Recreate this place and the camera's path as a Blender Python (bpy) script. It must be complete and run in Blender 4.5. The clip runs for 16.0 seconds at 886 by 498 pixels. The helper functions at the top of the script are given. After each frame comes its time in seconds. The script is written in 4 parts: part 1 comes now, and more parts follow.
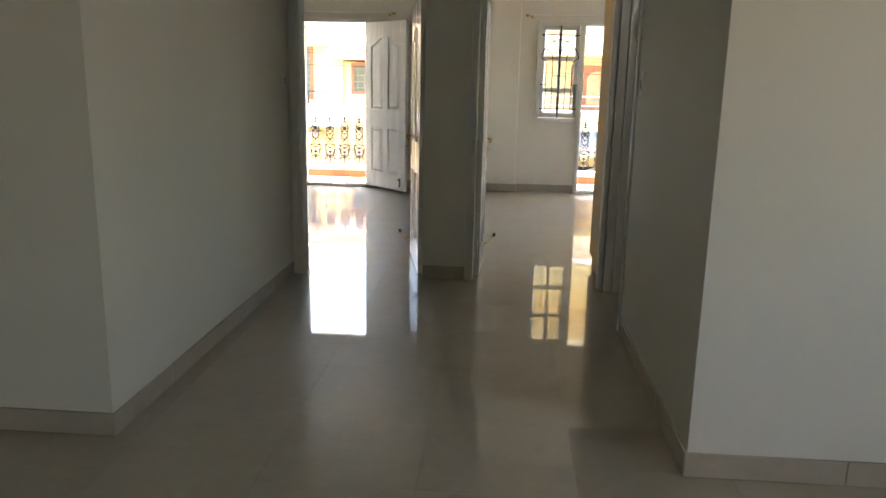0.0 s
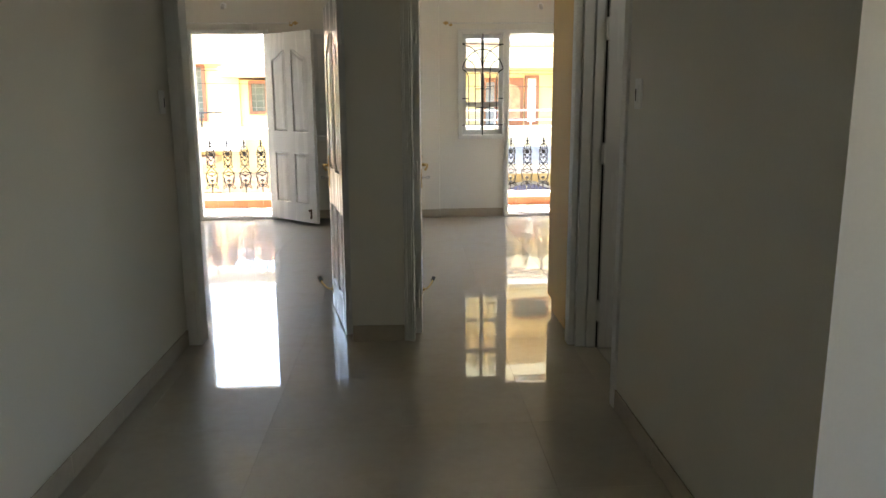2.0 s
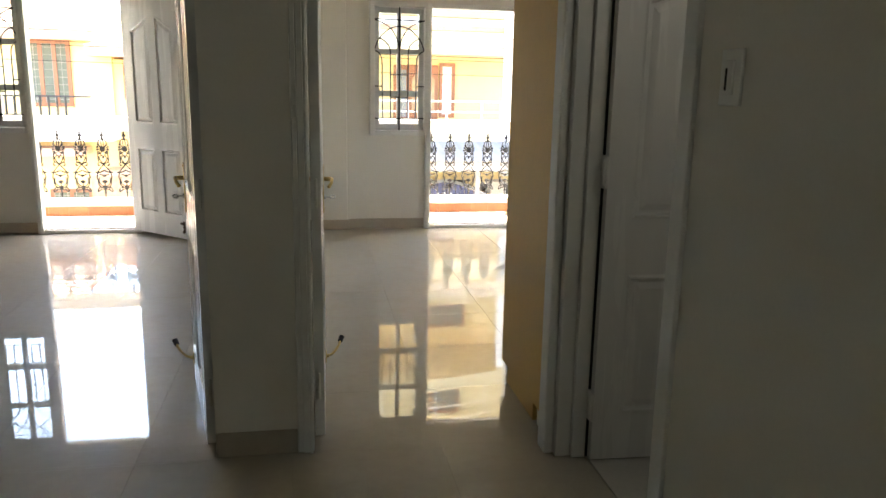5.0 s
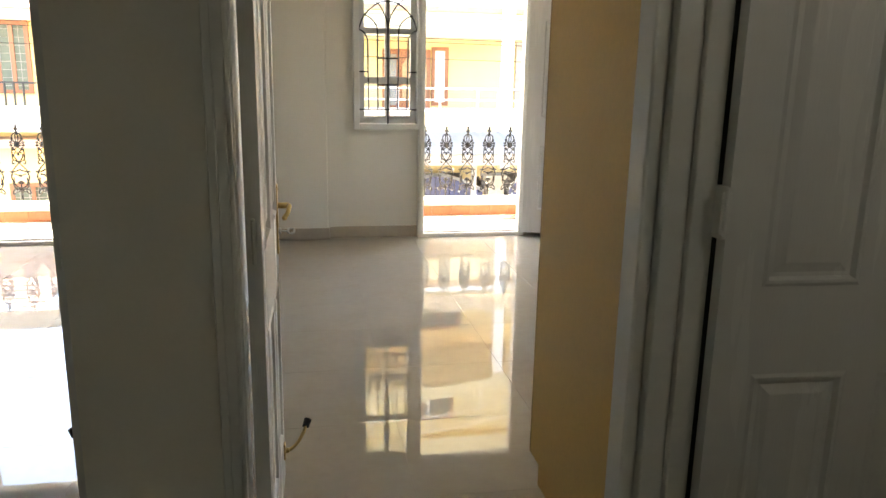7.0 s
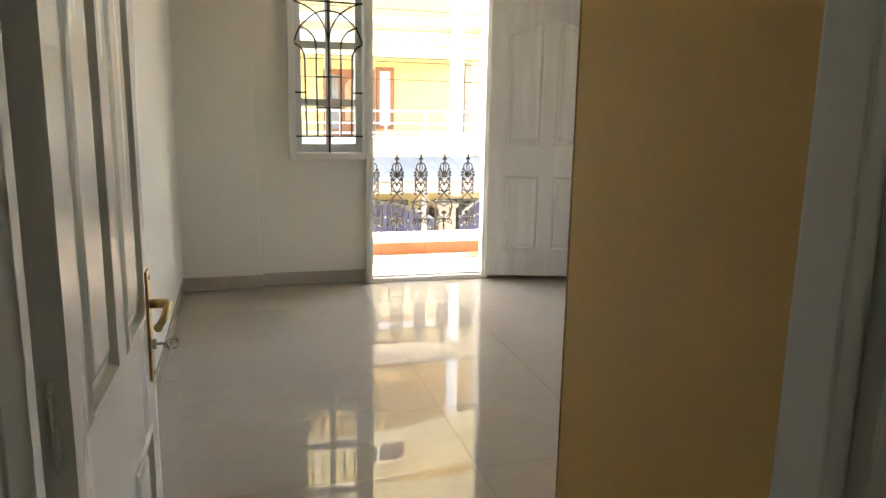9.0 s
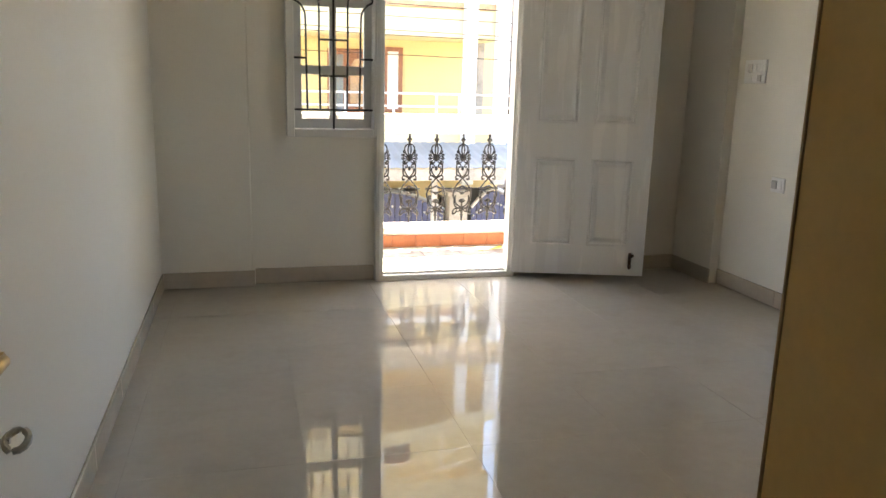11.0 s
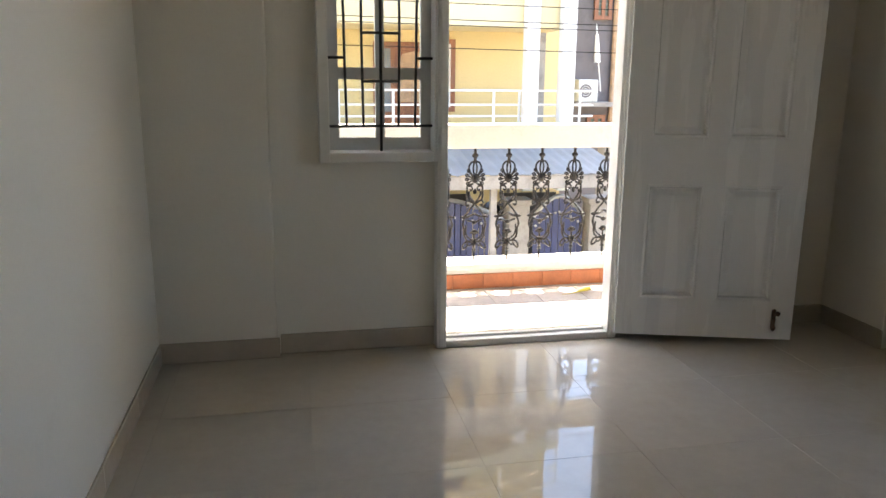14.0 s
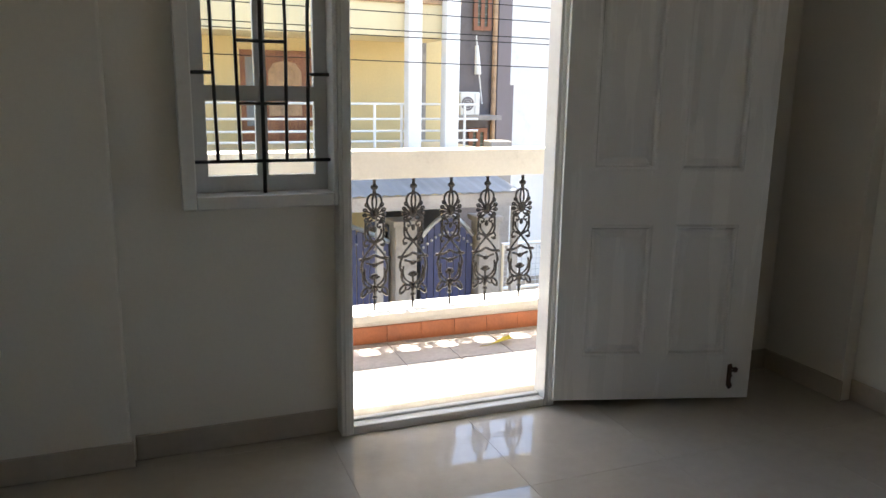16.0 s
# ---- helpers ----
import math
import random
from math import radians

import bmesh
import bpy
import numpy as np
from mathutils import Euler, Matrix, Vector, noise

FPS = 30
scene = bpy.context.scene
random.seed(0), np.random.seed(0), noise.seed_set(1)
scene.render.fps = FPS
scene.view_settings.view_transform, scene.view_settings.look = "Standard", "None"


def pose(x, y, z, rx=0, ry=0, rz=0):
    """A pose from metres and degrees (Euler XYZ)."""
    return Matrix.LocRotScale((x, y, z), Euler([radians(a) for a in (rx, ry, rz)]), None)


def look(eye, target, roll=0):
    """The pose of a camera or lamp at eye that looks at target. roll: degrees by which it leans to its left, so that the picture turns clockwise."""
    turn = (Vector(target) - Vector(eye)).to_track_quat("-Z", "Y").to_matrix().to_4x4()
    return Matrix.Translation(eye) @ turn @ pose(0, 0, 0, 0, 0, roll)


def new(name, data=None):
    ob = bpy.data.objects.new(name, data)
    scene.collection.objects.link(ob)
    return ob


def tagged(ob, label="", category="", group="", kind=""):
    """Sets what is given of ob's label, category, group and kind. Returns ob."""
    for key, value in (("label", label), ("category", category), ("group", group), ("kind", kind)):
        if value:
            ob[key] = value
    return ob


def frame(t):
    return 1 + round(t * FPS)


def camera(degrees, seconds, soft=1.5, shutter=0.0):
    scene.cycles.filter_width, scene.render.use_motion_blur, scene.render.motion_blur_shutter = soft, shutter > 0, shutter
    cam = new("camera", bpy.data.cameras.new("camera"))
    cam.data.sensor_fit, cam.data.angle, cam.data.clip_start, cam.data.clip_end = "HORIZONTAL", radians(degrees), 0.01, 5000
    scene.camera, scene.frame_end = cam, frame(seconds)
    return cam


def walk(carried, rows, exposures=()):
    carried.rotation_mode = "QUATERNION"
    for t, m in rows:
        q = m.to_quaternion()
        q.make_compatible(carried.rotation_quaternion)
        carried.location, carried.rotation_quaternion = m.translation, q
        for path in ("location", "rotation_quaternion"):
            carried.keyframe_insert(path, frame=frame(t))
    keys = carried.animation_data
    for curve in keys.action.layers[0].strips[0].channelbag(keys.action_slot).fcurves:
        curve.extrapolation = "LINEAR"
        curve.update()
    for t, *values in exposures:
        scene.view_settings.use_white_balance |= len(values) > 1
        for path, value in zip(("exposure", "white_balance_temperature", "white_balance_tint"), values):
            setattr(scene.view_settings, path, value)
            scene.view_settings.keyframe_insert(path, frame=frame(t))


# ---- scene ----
cam = camera(60.9, 16.0)
PATH = [
    (0, (0.223, 0.106, 1.478), (0.076, 2.052, 1.039), 1.2),
    (0.5, (0.101, 0.349, 1.487), (0.0, 2.295, 1.035), 1.1),
    (1, (0.013, 0.603, 1.483), (0.067, 2.554, 1.05), 0.4),
    (1.5, (0.029, 0.92, 1.493), (0.079, 2.876, 1.078), -0.1),
    (2, (-0.014, 1.183, 1.473), (0.083, 3.141, 1.075), -0.3),
    (2.5, (-0.073, 1.441, 1.489), (0.163, 3.388, 1.095), -0.3),
    (3, (-0.034, 1.731, 1.485), (0.248, 3.672, 1.094), -0.5),
    (3.5, (-0.003, 1.957, 1.469), (0.226, 3.907, 1.09), -0.2),
    (4, (-0.028, 2.257, 1.471), (0.25, 4.198, 1.078), 0.9),
    (4.5, (-0.006, 2.52, 1.449), (0.322, 4.45, 1.041), 1.0),
    (7, (0.173, 3.873, 1.445), (0.542, 5.786, 0.989), 1.1),
    (7.5, (0.134, 4.135, 1.454), (0.618, 6.025, 1.012), 1.6),
    (8, (0.191, 4.361, 1.45), (0.74, 6.238, 1.028), 1.0),
    (8.5, (0.252, 4.579, 1.451), (0.771, 6.468, 1.052), 0.8),
    (11, (0.372, 5.568, 1.29), (0.876, 7.455, 0.868), 1.5),
    (11.5, (0.421, 5.755, 1.291), (0.889, 7.646, 0.843), 1.5),
    (12, (0.433, 5.948, 1.317), (0.82, 7.857, 0.864), 1.1),
    (12.5, (0.472, 6.158, 1.315), (0.774, 8.085, 0.872), 0.9),
    (13, (0.447, 6.404, 1.331), (0.867, 8.309, 0.891), 1.5),
    (13.5, (0.43, 6.627, 1.351), (0.885, 8.52, 0.893), 1.1),
    (14, (0.511, 6.819, 1.36), (0.895, 8.73, 0.913), 0.5),
    (14.5, (0.481, 7.013, 1.365), (0.841, 8.93, 0.924), -0.3),
    (15, (0.432, 7.219, 1.394), (0.904, 9.114, 0.965), -0.5),
    (15.5, (0.463, 7.421, 1.37), (1.064, 9.282, 0.95), -0.0),
    (16, (0.542, 7.606, 1.404), (1.251, 9.428, 0.983), 0.9),
]
EXPOSURE = [(0, 4.05, 7250, 11), (3.5, 3.92, 7100, 10), (7, 4.02, 7600, 10), (8.5, 3.92, 7700, 10), (11, 3.43, 7350, 10), (11.5, 3.36, 7300, 10), (12, 3.30, 7200, 10), (12.5, 3.18, 7100, 10), (14, 2.85, 6900, 10), (14.5, 2.64, 6800, 10), (16, 2.28, 6600, 9)]
walk(cam, [(t, look(eye, target, roll)) for t, eye, target, roll in PATH], EXPOSURE)

# ---- light ----
world = bpy.data.worlds.new("sky")
scene.world = world
world.use_nodes = True
wn = world.node_tree
sky = wn.nodes.new("ShaderNodeTexSky")
sky.sky_type, sky.sun_disc = "NISHITA", False
SUN_EL, SUN_AZ = 70.0, -5.0      # height, and degrees from +y towards +x
sky.sun_elevation, sky.sun_rotation = radians(SUN_EL), radians(SUN_AZ)
sky.dust_density, sky.air_density = 1.6, 1.0
wn.links.new(sky.outputs[0], wn.nodes["Background"].inputs[0])
wn.nodes["Background"].inputs[1].default_value = 0.15
sun = new("sun", bpy.data.lights.new("sun", "SUN"))
sun.data.energy, sun.data.angle, sun.data.color = 5.0, radians(0.55), (1.0, 0.95, 0.86)
_s = Vector((math.sin(radians(SUN_AZ)) * math.cos(radians(SUN_EL)), math.cos(radians(SUN_AZ)) * math.cos(radians(SUN_EL)), math.sin(radians(SUN_EL))))
sun.matrix_world = look(_s * 30, (0, 0, 0))
# daylight through the hall's own window, beside the walker
hall_lamp = new("hall_window_light", bpy.data.lights.new("hall_window_light", "AREA"))
hall_lamp.data.shape, hall_lamp.data.size, hall_lamp.data.size_y = "RECTANGLE", 1.7, 1.2
hall_lamp.data.energy, hall_lamp.data.color = 1.1, (0.92, 0.97, 1.0)
hall_lamp.matrix_world = look((4.64, -0.6, 1.6), (0.0, -0.6, 1.5))

# added fill lamp in the bathroom's unseen high opening, brightening the door leaf
bath_fill_lamp = new("bath_fill_light", bpy.data.lights.new("bath_fill_light", "AREA"))
bath_fill_lamp.data.shape, bath_fill_lamp.data.size, bath_fill_lamp.data.size_y = "RECTANGLE", 0.6, 0.4
bath_fill_lamp.data.energy, bath_fill_lamp.data.color = 0.11, (0.95, 0.98, 1.0)
bath_fill_lamp.matrix_world = look((1.75, 3.985, 2.25), (1.75, 5.3, 1.7))


# ---- materials ----
def mat(name, color, rough=0.6, metal=0.0, vary=0.06, scale=3.0, grain=60.0, bump=0.1, spec=0.5, coat=0.0, random_obj=0.0, dirt=None, dirt_at=(0.55, 0.75), stretch=None, rvary=0.08):
    """A surface with broad stains, fine grain, relief and, where asked, patches of dirt."""
    m = bpy.data.materials.new(name)
    m.use_nodes = True
    nt = m.node_tree
    N, L = nt.nodes, nt.links
    b = N["Principled BSDF"]
    co = N.new("ShaderNodeTexCoord")
    src = co.outputs["Object"]
    if stretch:
        mp = N.new("ShaderNodeMapping")
        mp.inputs["Scale"].default_value = stretch
        L.new(src, mp.inputs[0])
        src = mp.outputs[0]
    n1, n2 = N.new("ShaderNodeTexNoise"), N.new("ShaderNodeTexNoise")
    n1.inputs["Scale"].default_value, n1.inputs["Detail"].default_value = scale, 5
    n2.inputs["Scale"].default_value, n2.inputs["Detail"].default_value = grain, 3
    L.new(src, n1.inputs["Vector"])
    L.new(src, n2.inputs["Vector"])
    mix = N.new("ShaderNodeMix")
    mix.data_type, mix.blend_type = "RGBA", "MIX"
    mr = N.new("ShaderNodeMapRange")
    mr.inputs[1].default_value, mr.inputs[2].default_value = 0.3, 0.7
    L.new(n1.outputs["Fac"], mr.inputs[0])
    L.new(mr.outputs[0], mix.inputs[0])
    c = Vector(color)
    mix.inputs[6].default_value = (*(c * (1 - vary)), 1)
    mix.inputs[7].default_value = (*[min(1, v) for v in c * (1 + vary)], 1)
    out = mix.outputs[2]
    hv = N.new("ShaderNodeHueSaturation")
    mr2 = N.new("ShaderNodeMapRange")
    mr2.inputs[1].default_value, mr2.inputs[2].default_value = 0.25, 0.75
    mr2.inputs[3].default_value, mr2.inputs[4].default_value = 1 - vary * 0.7, 1 + vary * 0.7
    L.new(n2.outputs["Fac"], mr2.inputs[0])
    val = mr2.outputs[0]
    if random_obj:
        oi = N.new("ShaderNodeObjectInfo")
        mr3 = N.new("ShaderNodeMapRange")
        mr3.inputs[3].default_value, mr3.inputs[4].default_value = 1 - random_obj, 1 + random_obj
        L.new(oi.outputs["Random"], mr3.inputs[0])
        mu = N.new("ShaderNodeMath")
        mu.operation = "MULTIPLY"
        L.new(val, mu.inputs[0])
        L.new(mr3.outputs[0], mu.inputs[1])
        val = mu.outputs[0]
    L.new(val, hv.inputs["Value"])
    L.new(out, hv.inputs["Color"])
    out = hv.outputs[0]
    if dirt:
        n3 = N.new("ShaderNodeTexNoise")
        n3.inputs["Scale"].default_value, n3.inputs["Detail"].default_value, n3.inputs["Roughness"].default_value = scale * 1.7, 8, 0.7
        L.new(src, n3.inputs["Vector"])
        mr4 = N.new("ShaderNodeMapRange")
        mr4.inputs[1].default_value, mr4.inputs[2].default_value = dirt_at
        L.new(n3.outputs["Fac"], mr4.inputs[0])
        mx = N.new("ShaderNodeMix")
        mx.data_type = "RGBA"
        L.new(mr4.outputs[0], mx.inputs[0])
        L.new(out, mx.inputs[6])
        mx.inputs[7].default_value = (*dirt, 1)
        out = mx.outputs[2]
    L.new(out, b.inputs["Base Color"])
    b.inputs["Metallic"].default_value = metal
    b.inputs["Specular IOR Level"].default_value = spec
    b.inputs["Coat Weight"].default_value = coat
    rr = N.new("ShaderNodeMapRange")
    rr.inputs[3].default_value, rr.inputs[4].default_value = max(0.0, rough - rvary * rough), min(1, rough + rvary * 2 * rough)
    L.new(n1.outputs["Fac"], rr.inputs[0])
    L.new(rr.outputs[0], b.inputs["Roughness"])
    if bump:
        bp = N.new("ShaderNodeBump")
        bp.inputs["Strength"].default_value, bp.inputs["Distance"].default_value = bump, 0.004
        L.new(n2.outputs["Fac"], bp.inputs["Height"])
        L.new(bp.outputs[0], b.inputs["Normal"])
    return m


def polish(m):
    """A mirror glaze over a surface, gently wavy as fired tiles are, with a film of dust that dulls it in patches."""
    N, L = m.node_tree.nodes, m.node_tree.links
    b = N["Principled BSDF"]
    co = N.new("ShaderNodeTexCoord")
    wave, film = N.new("ShaderNodeTexNoise"), N.new("ShaderNodeTexNoise")
    wave.inputs["Scale"].default_value, wave.inputs["Detail"].default_value = 7.0, 2
    film.inputs["Scale"].default_value, film.inputs["Detail"].default_value, film.inputs["Roughness"].default_value = 1.6, 8, 0.65
    bp = N.new("ShaderNodeBump")
    bp.inputs["Strength"].default_value, bp.inputs["Distance"].default_value = 0.05, 0.001
    mr = N.new("ShaderNodeMapRange")
    mr.inputs[1].default_value, mr.inputs[2].default_value, mr.inputs[3].default_value, mr.inputs[4].default_value = 0.45, 0.8, 0.0, 0.012
    for n in (wave, film):
        L.new(co.outputs["Object"], n.inputs["Vector"])
    L.new(wave.outputs["Fac"], bp.inputs["Height"])
    L.new(bp.outputs[0], b.inputs["Coat Normal"])
    L.new(film.outputs["Fac"], mr.inputs[0])
    L.new(mr.outputs[0], b.inputs["Coat Roughness"])


M_WALL = mat("wall_paint", (0.80, 0.77, 0.69), 0.45, vary=0.02, scale=1.2, grain=90, bump=0.12, dirt=(0.66, 0.63, 0.54), dirt_at=(0.62, 0.95))
M_CEIL = mat("ceiling_paint", (0.82, 0.81, 0.77), 0.8, vary=0.02)
M_TILE = mat("vitrified_tile", (0.455, 0.408, 0.338), 0.34, vary=0.05, scale=2.4, grain=18, bump=0.0, spec=0.10, coat=1.0, random_obj=0.012, dirt=(0.41, 0.36, 0.28), dirt_at=(0.5, 0.8), rvary=0.5)
polish(M_TILE)
M_GROUT = mat("grout", (0.40, 0.355, 0.29), 0.8)
M_SKIRT = mat("skirting_tile", (0.48, 0.42, 0.34), 0.16, vary=0.05, scale=5, grain=30, bump=0.03)
M_DOOR = mat("door_paint", (0.80, 0.79, 0.76), 0.26, vary=0.02, scale=2, grain=45, bump=0.12, stretch=(6, 6, 0.6), dirt=(0.68, 0.66, 0.60), dirt_at=(0.63, 0.9))
M_FRAME = mat("frame_paint", (0.78, 0.77, 0.73), 0.28, vary=0.03, scale=3, grain=40, bump=0.10, dirt=(0.6, 0.57, 0.5), dirt_at=(0.6, 0.9))
M_SASH = mat("sash_paint", (0.72, 0.72, 0.70), 0.35, vary=0.04)
M_IRON = mat("black_iron", (0.02, 0.02, 0.022), 0.4, vary=0.2, bump=0.05)
M_CAST = mat("cast_iron_paint", (0.020, 0.016, 0.014), 0.2, metal=0.2, vary=0.3, scale=20, bump=0.2)
M_BRASS = mat("brass", (0.62, 0.45, 0.20), 0.28, metal=1.0, vary=0.12, scale=30)
M_STEEL = mat("steel", (0.55, 0.55, 0.54), 0.3, metal=1.0, vary=0.1)
# near-black that stands for the shade inside gaps and openings
M_DARK = mat("gap_shade", (0.02, 0.018, 0.015), 0.8)
M_YELLOWBOARD = mat("yellow_laminate", (0.72, 0.45, 0.13), 0.38, vary=0.05, scale=2.0, grain=70, bump=0.05, dirt=(0.62, 0.38, 0.10), dirt_at=(0.6, 0.9))
M_EDGE = mat("board_edge", (0.38, 0.24, 0.09), 0.5, vary=0.1)
M_RUST = mat("rusted_iron", (0.10, 0.055, 0.035), 0.6, metal=0.4, vary=0.3, scale=30)
M_SWITCH = mat("switch_plastic", (0.88, 0.88, 0.86), 0.3, vary=0.01, bump=0)
M_GREY = mat("switch_grey", (0.58, 0.57, 0.55), 0.4, vary=0.02, bump=0)
M_BALTILE = mat("balcony_tile", (0.44, 0.40, 0.37), 0.5, vary=0.1, scale=5, grain=40, dirt=(0.33, 0.30, 0.27), dirt_at=(0.5, 0.75))
M_ORANGE = mat("terracotta_tile", (0.46, 0.15, 0.06), 0.4, vary=0.15, scale=8, random_obj=0.12)
M_COPING = mat("coping_paint", (0.80, 0.76, 0.68), 0.6, vary=0.05, dirt=(0.55, 0.5, 0.42), dirt_at=(0.58, 0.85))
M_YWALL = mat("yellow_facade", (0.84, 0.64, 0.30), 0.8, vary=0.06, scale=0.9, grain=40, bump=0.2, dirt=(0.58, 0.42, 0.18), dirt_at=(0.6, 0.95))
M_BUFF = mat("buff_facade", (0.68, 0.54, 0.28), 0.8, vary=0.06, scale=0.9, grain=40, bump=0.2, dirt=(0.6, 0.5, 0.3), dirt_at=(0.6, 0.95))
M_CREAM = mat("cream_facade", (0.70, 0.59, 0.36), 0.8, vary=0.05, scale=0.9, bump=0.2, dirt=(0.5, 0.44, 0.32), dirt_at=(0.6, 0.9))
M_WHITE = mat("white_facade", (0.80, 0.78, 0.74), 0.7, vary=0.05, scale=1.2, dirt=(0.5, 0.47, 0.42), dirt_at=(0.6, 0.9))
M_GREYB = mat("grey_building", (0.17, 0.15, 0.15), 0.85, vary=0.15, scale=1.5, bump=0.2, dirt=(0.1, 0.09, 0.085), dirt_at=(0.5, 0.8))
M_MAUVE = mat("pale_plaster", (0.21, 0.18, 0.185), 0.85, vary=0.1, scale=1.2, bump=0.2, dirt=(0.2, 0.18, 0.18), dirt_at=(0.5, 0.8))
M_ROOF = mat("roof_tile", (0.60, 0.38, 0.26), 0.7, vary=0.2, scale=6)
M_WOOD = mat("teak", (0.24, 0.09, 0.04), 0.4, vary=0.2, scale=4, grain=40, stretch=(5, 5, 0.5))
M_WINGLASS = mat("dark_window_glass", (0.10, 0.12, 0.09), 0.35, spec=0.25, vary=0.2, scale=2, bump=0)
M_BLUEGATE = mat("blue_gate", (0.018, 0.03, 0.11), 0.35, vary=0.15, scale=4)
M_BLUESHEET = mat("blue_sheet", (0.21, 0.215, 0.215), 0.7, vary=0.15, scale=2, dirt=(0.2, 0.21, 0.22), dirt_at=(0.5, 0.8))
M_CONC = mat("concrete", (0.34, 0.31, 0.28), 0.9, vary=0.15, scale=3, bump=0.3, dirt=(0.18, 0.16, 0.15), dirt_at=(0.5, 0.8))
M_ASPHALT = mat("asphalt", (0.06, 0.058, 0.055), 0.95, vary=0.2, scale=2, grain=200, bump=0.4)
M_EARTH = mat("street_ground", (0.26, 0.22, 0.17), 0.95, vary=0.2, scale=0.6, bump=0.3)
M_CABLE = mat("cable", (0.012, 0.012, 0.012), 0.9, spec=0.1)
M_ACWHITE = mat("ac_case", (0.72, 0.71, 0.67), 0.5, vary=0.05)
M_PIPE = mat("rusty_pipe", (0.42, 0.27, 0.16), 0.7, vary=0.25, scale=8)
M_LEAFMAT = mat("dry_leaf", (0.62, 0.5, 0.06), 0.6, vary=0.2)
M_FOLIAGE = mat("foliage", (0.06, 0.10, 0.035), 0.6, vary=0.3, scale=3)
M_BLACKCAR = mat("black_paint", (0.015, 0.015, 0.018), 0.12, vary=0.2, coat=0.6)
M_BATHTILE = mat("bath_floor_tile", (0.6, 0.58, 0.54), 0.25, vary=0.05)
M_GLASS = bpy.data.materials.new("clear_glass")
M_GLASS.use_nodes = True
_g = M_GLASS.node_tree.nodes["Principled BSDF"]
_g.inputs["Transmission Weight"].default_value, _g.inputs["Roughness"].default_value, _g.inputs["IOR"].default_value = 1.0, 0.0, 1.45
_g.inputs["Base Color"].default_value = (0.95, 0.97, 0.97, 1)


# ---- builders ----
def box(bm, x0, x1, y0, y1, z0, z1, bevel=0.0, segs=1):
    m = Matrix.LocRotScale(((x0 + x1) / 2, (y0 + y1) / 2, (z0 + z1) / 2), None, (x1 - x0, y1 - y0, z1 - z0))
    vs = bmesh.ops.create_cube(bm, size=1.0, matrix=m)["verts"]
    if bevel:
        es = list({e for v in vs for e in v.link_edges})
        bmesh.ops.bevel(bm, geom=es, offset=bevel, segments=segs, affect="EDGES", profile=0.5)
    return bm


def B(*boxes, bevel=0.0, segs=1):
    bm = bmesh.new()
    for b in boxes:
        box(bm, *b, bevel=bevel, segs=segs)
    return bm


def cyl(bm, a, b, r, n=12, r2=None):
    a, b = Vector(a), Vector(b)
    d = b - a
    m = Matrix.Translation((a + b) / 2) @ d.to_track_quat("Z", "Y").to_matrix().to_4x4()
    bmesh.ops.create_cone(bm, cap_ends=True, segments=n, radius1=r, radius2=r if r2 is None else r2, depth=d.length, matrix=m)
    return bm


def tube(bm, pts, r, n=6, closed=False):
    """A round bar swept along a line of points."""
    pts = [Vector(p) for p in pts]
    k = len(pts)
    rings = []
    up = Vector((0, 1, 0))
    for i, p in enumerate(pts):
        a = pts[(i - 1) % k] if closed or i else p
        c = pts[(i + 1) % k] if closed or i < k - 1 else p
        d = (c - a).normalized()
        s = d.cross(up)
        if s.length < 1e-3:
            s = d.cross(Vector((1, 0, 0)))
        s.normalize()
        u = s.cross(d)
        rings.append([bm.verts.new(p + r * (math.cos(2 * math.pi * j / n) * s + math.sin(2 * math.pi * j / n) * u)) for j in range(n)])
    for i in range(k if closed else k - 1):
        q, w = rings[i], rings[(i + 1) % k]
        for j in range(n):
            bm.faces.new((q[j], q[(j + 1) % n], w[(j + 1) % n], w[j]))
    if not closed:
        bm.faces.new(rings[0][::-1])
        bm.faces.new(rings[-1])
    return bm


def ball(bm, p, r, sx=1, sy=1, sz=1, n=10):
    bmesh.ops.create_uvsphere(bm, u_segments=n, v_segments=max(6, n // 2 + 1), radius=r, matrix=Matrix.LocRotScale(p, None, (sx, sy, sz)))
    return bm


def spline(pts, per=5):
    """Points along a smooth curve through pts (Catmull-Rom)."""
    P = [Vector(p) for p in pts]
    P = [2 * P[0] - P[1]] + P + [2 * P[-1] - P[-2]]
    out = []
    for i in range(1, len(P) - 2):
        for j in range(per):
            t = j / per
            a, b, c, d = P[i - 1:i + 3]
            out.append(0.5 * (2 * b + (c - a) * t + (2 * a - 5 * b + 4 * c - d) * t * t + (3 * b - a - 3 * c + d) * t ** 3))
    return out + [P[-2]]


def plate(outer, holes, y0, y1):
    """A board in the xz plane from y0 to y1, with holes cut through."""
    bm = bmesh.new()
    edges = []
    for loop in [outer] + holes:
        vs = [bm.verts.new((x, y0, z)) for x, z in loop]
        edges += [bm.edges.new((vs[i], vs[(i + 1) % len(vs)])) for i in range(len(vs))]
    bmesh.ops.triangle_fill(bm, use_beauty=True, use_dissolve=False, edges=edges)
    got = bmesh.ops.extrude_face_region(bm, geom=bm.faces[:])["geom"]
    bmesh.ops.translate(bm, vec=(0, y1 - y0, 0), verts=[g for g in got if isinstance(g, bmesh.types.BMVert)])
    bmesh.ops.recalc_face_normals(bm, faces=bm.faces[:])
    return bm


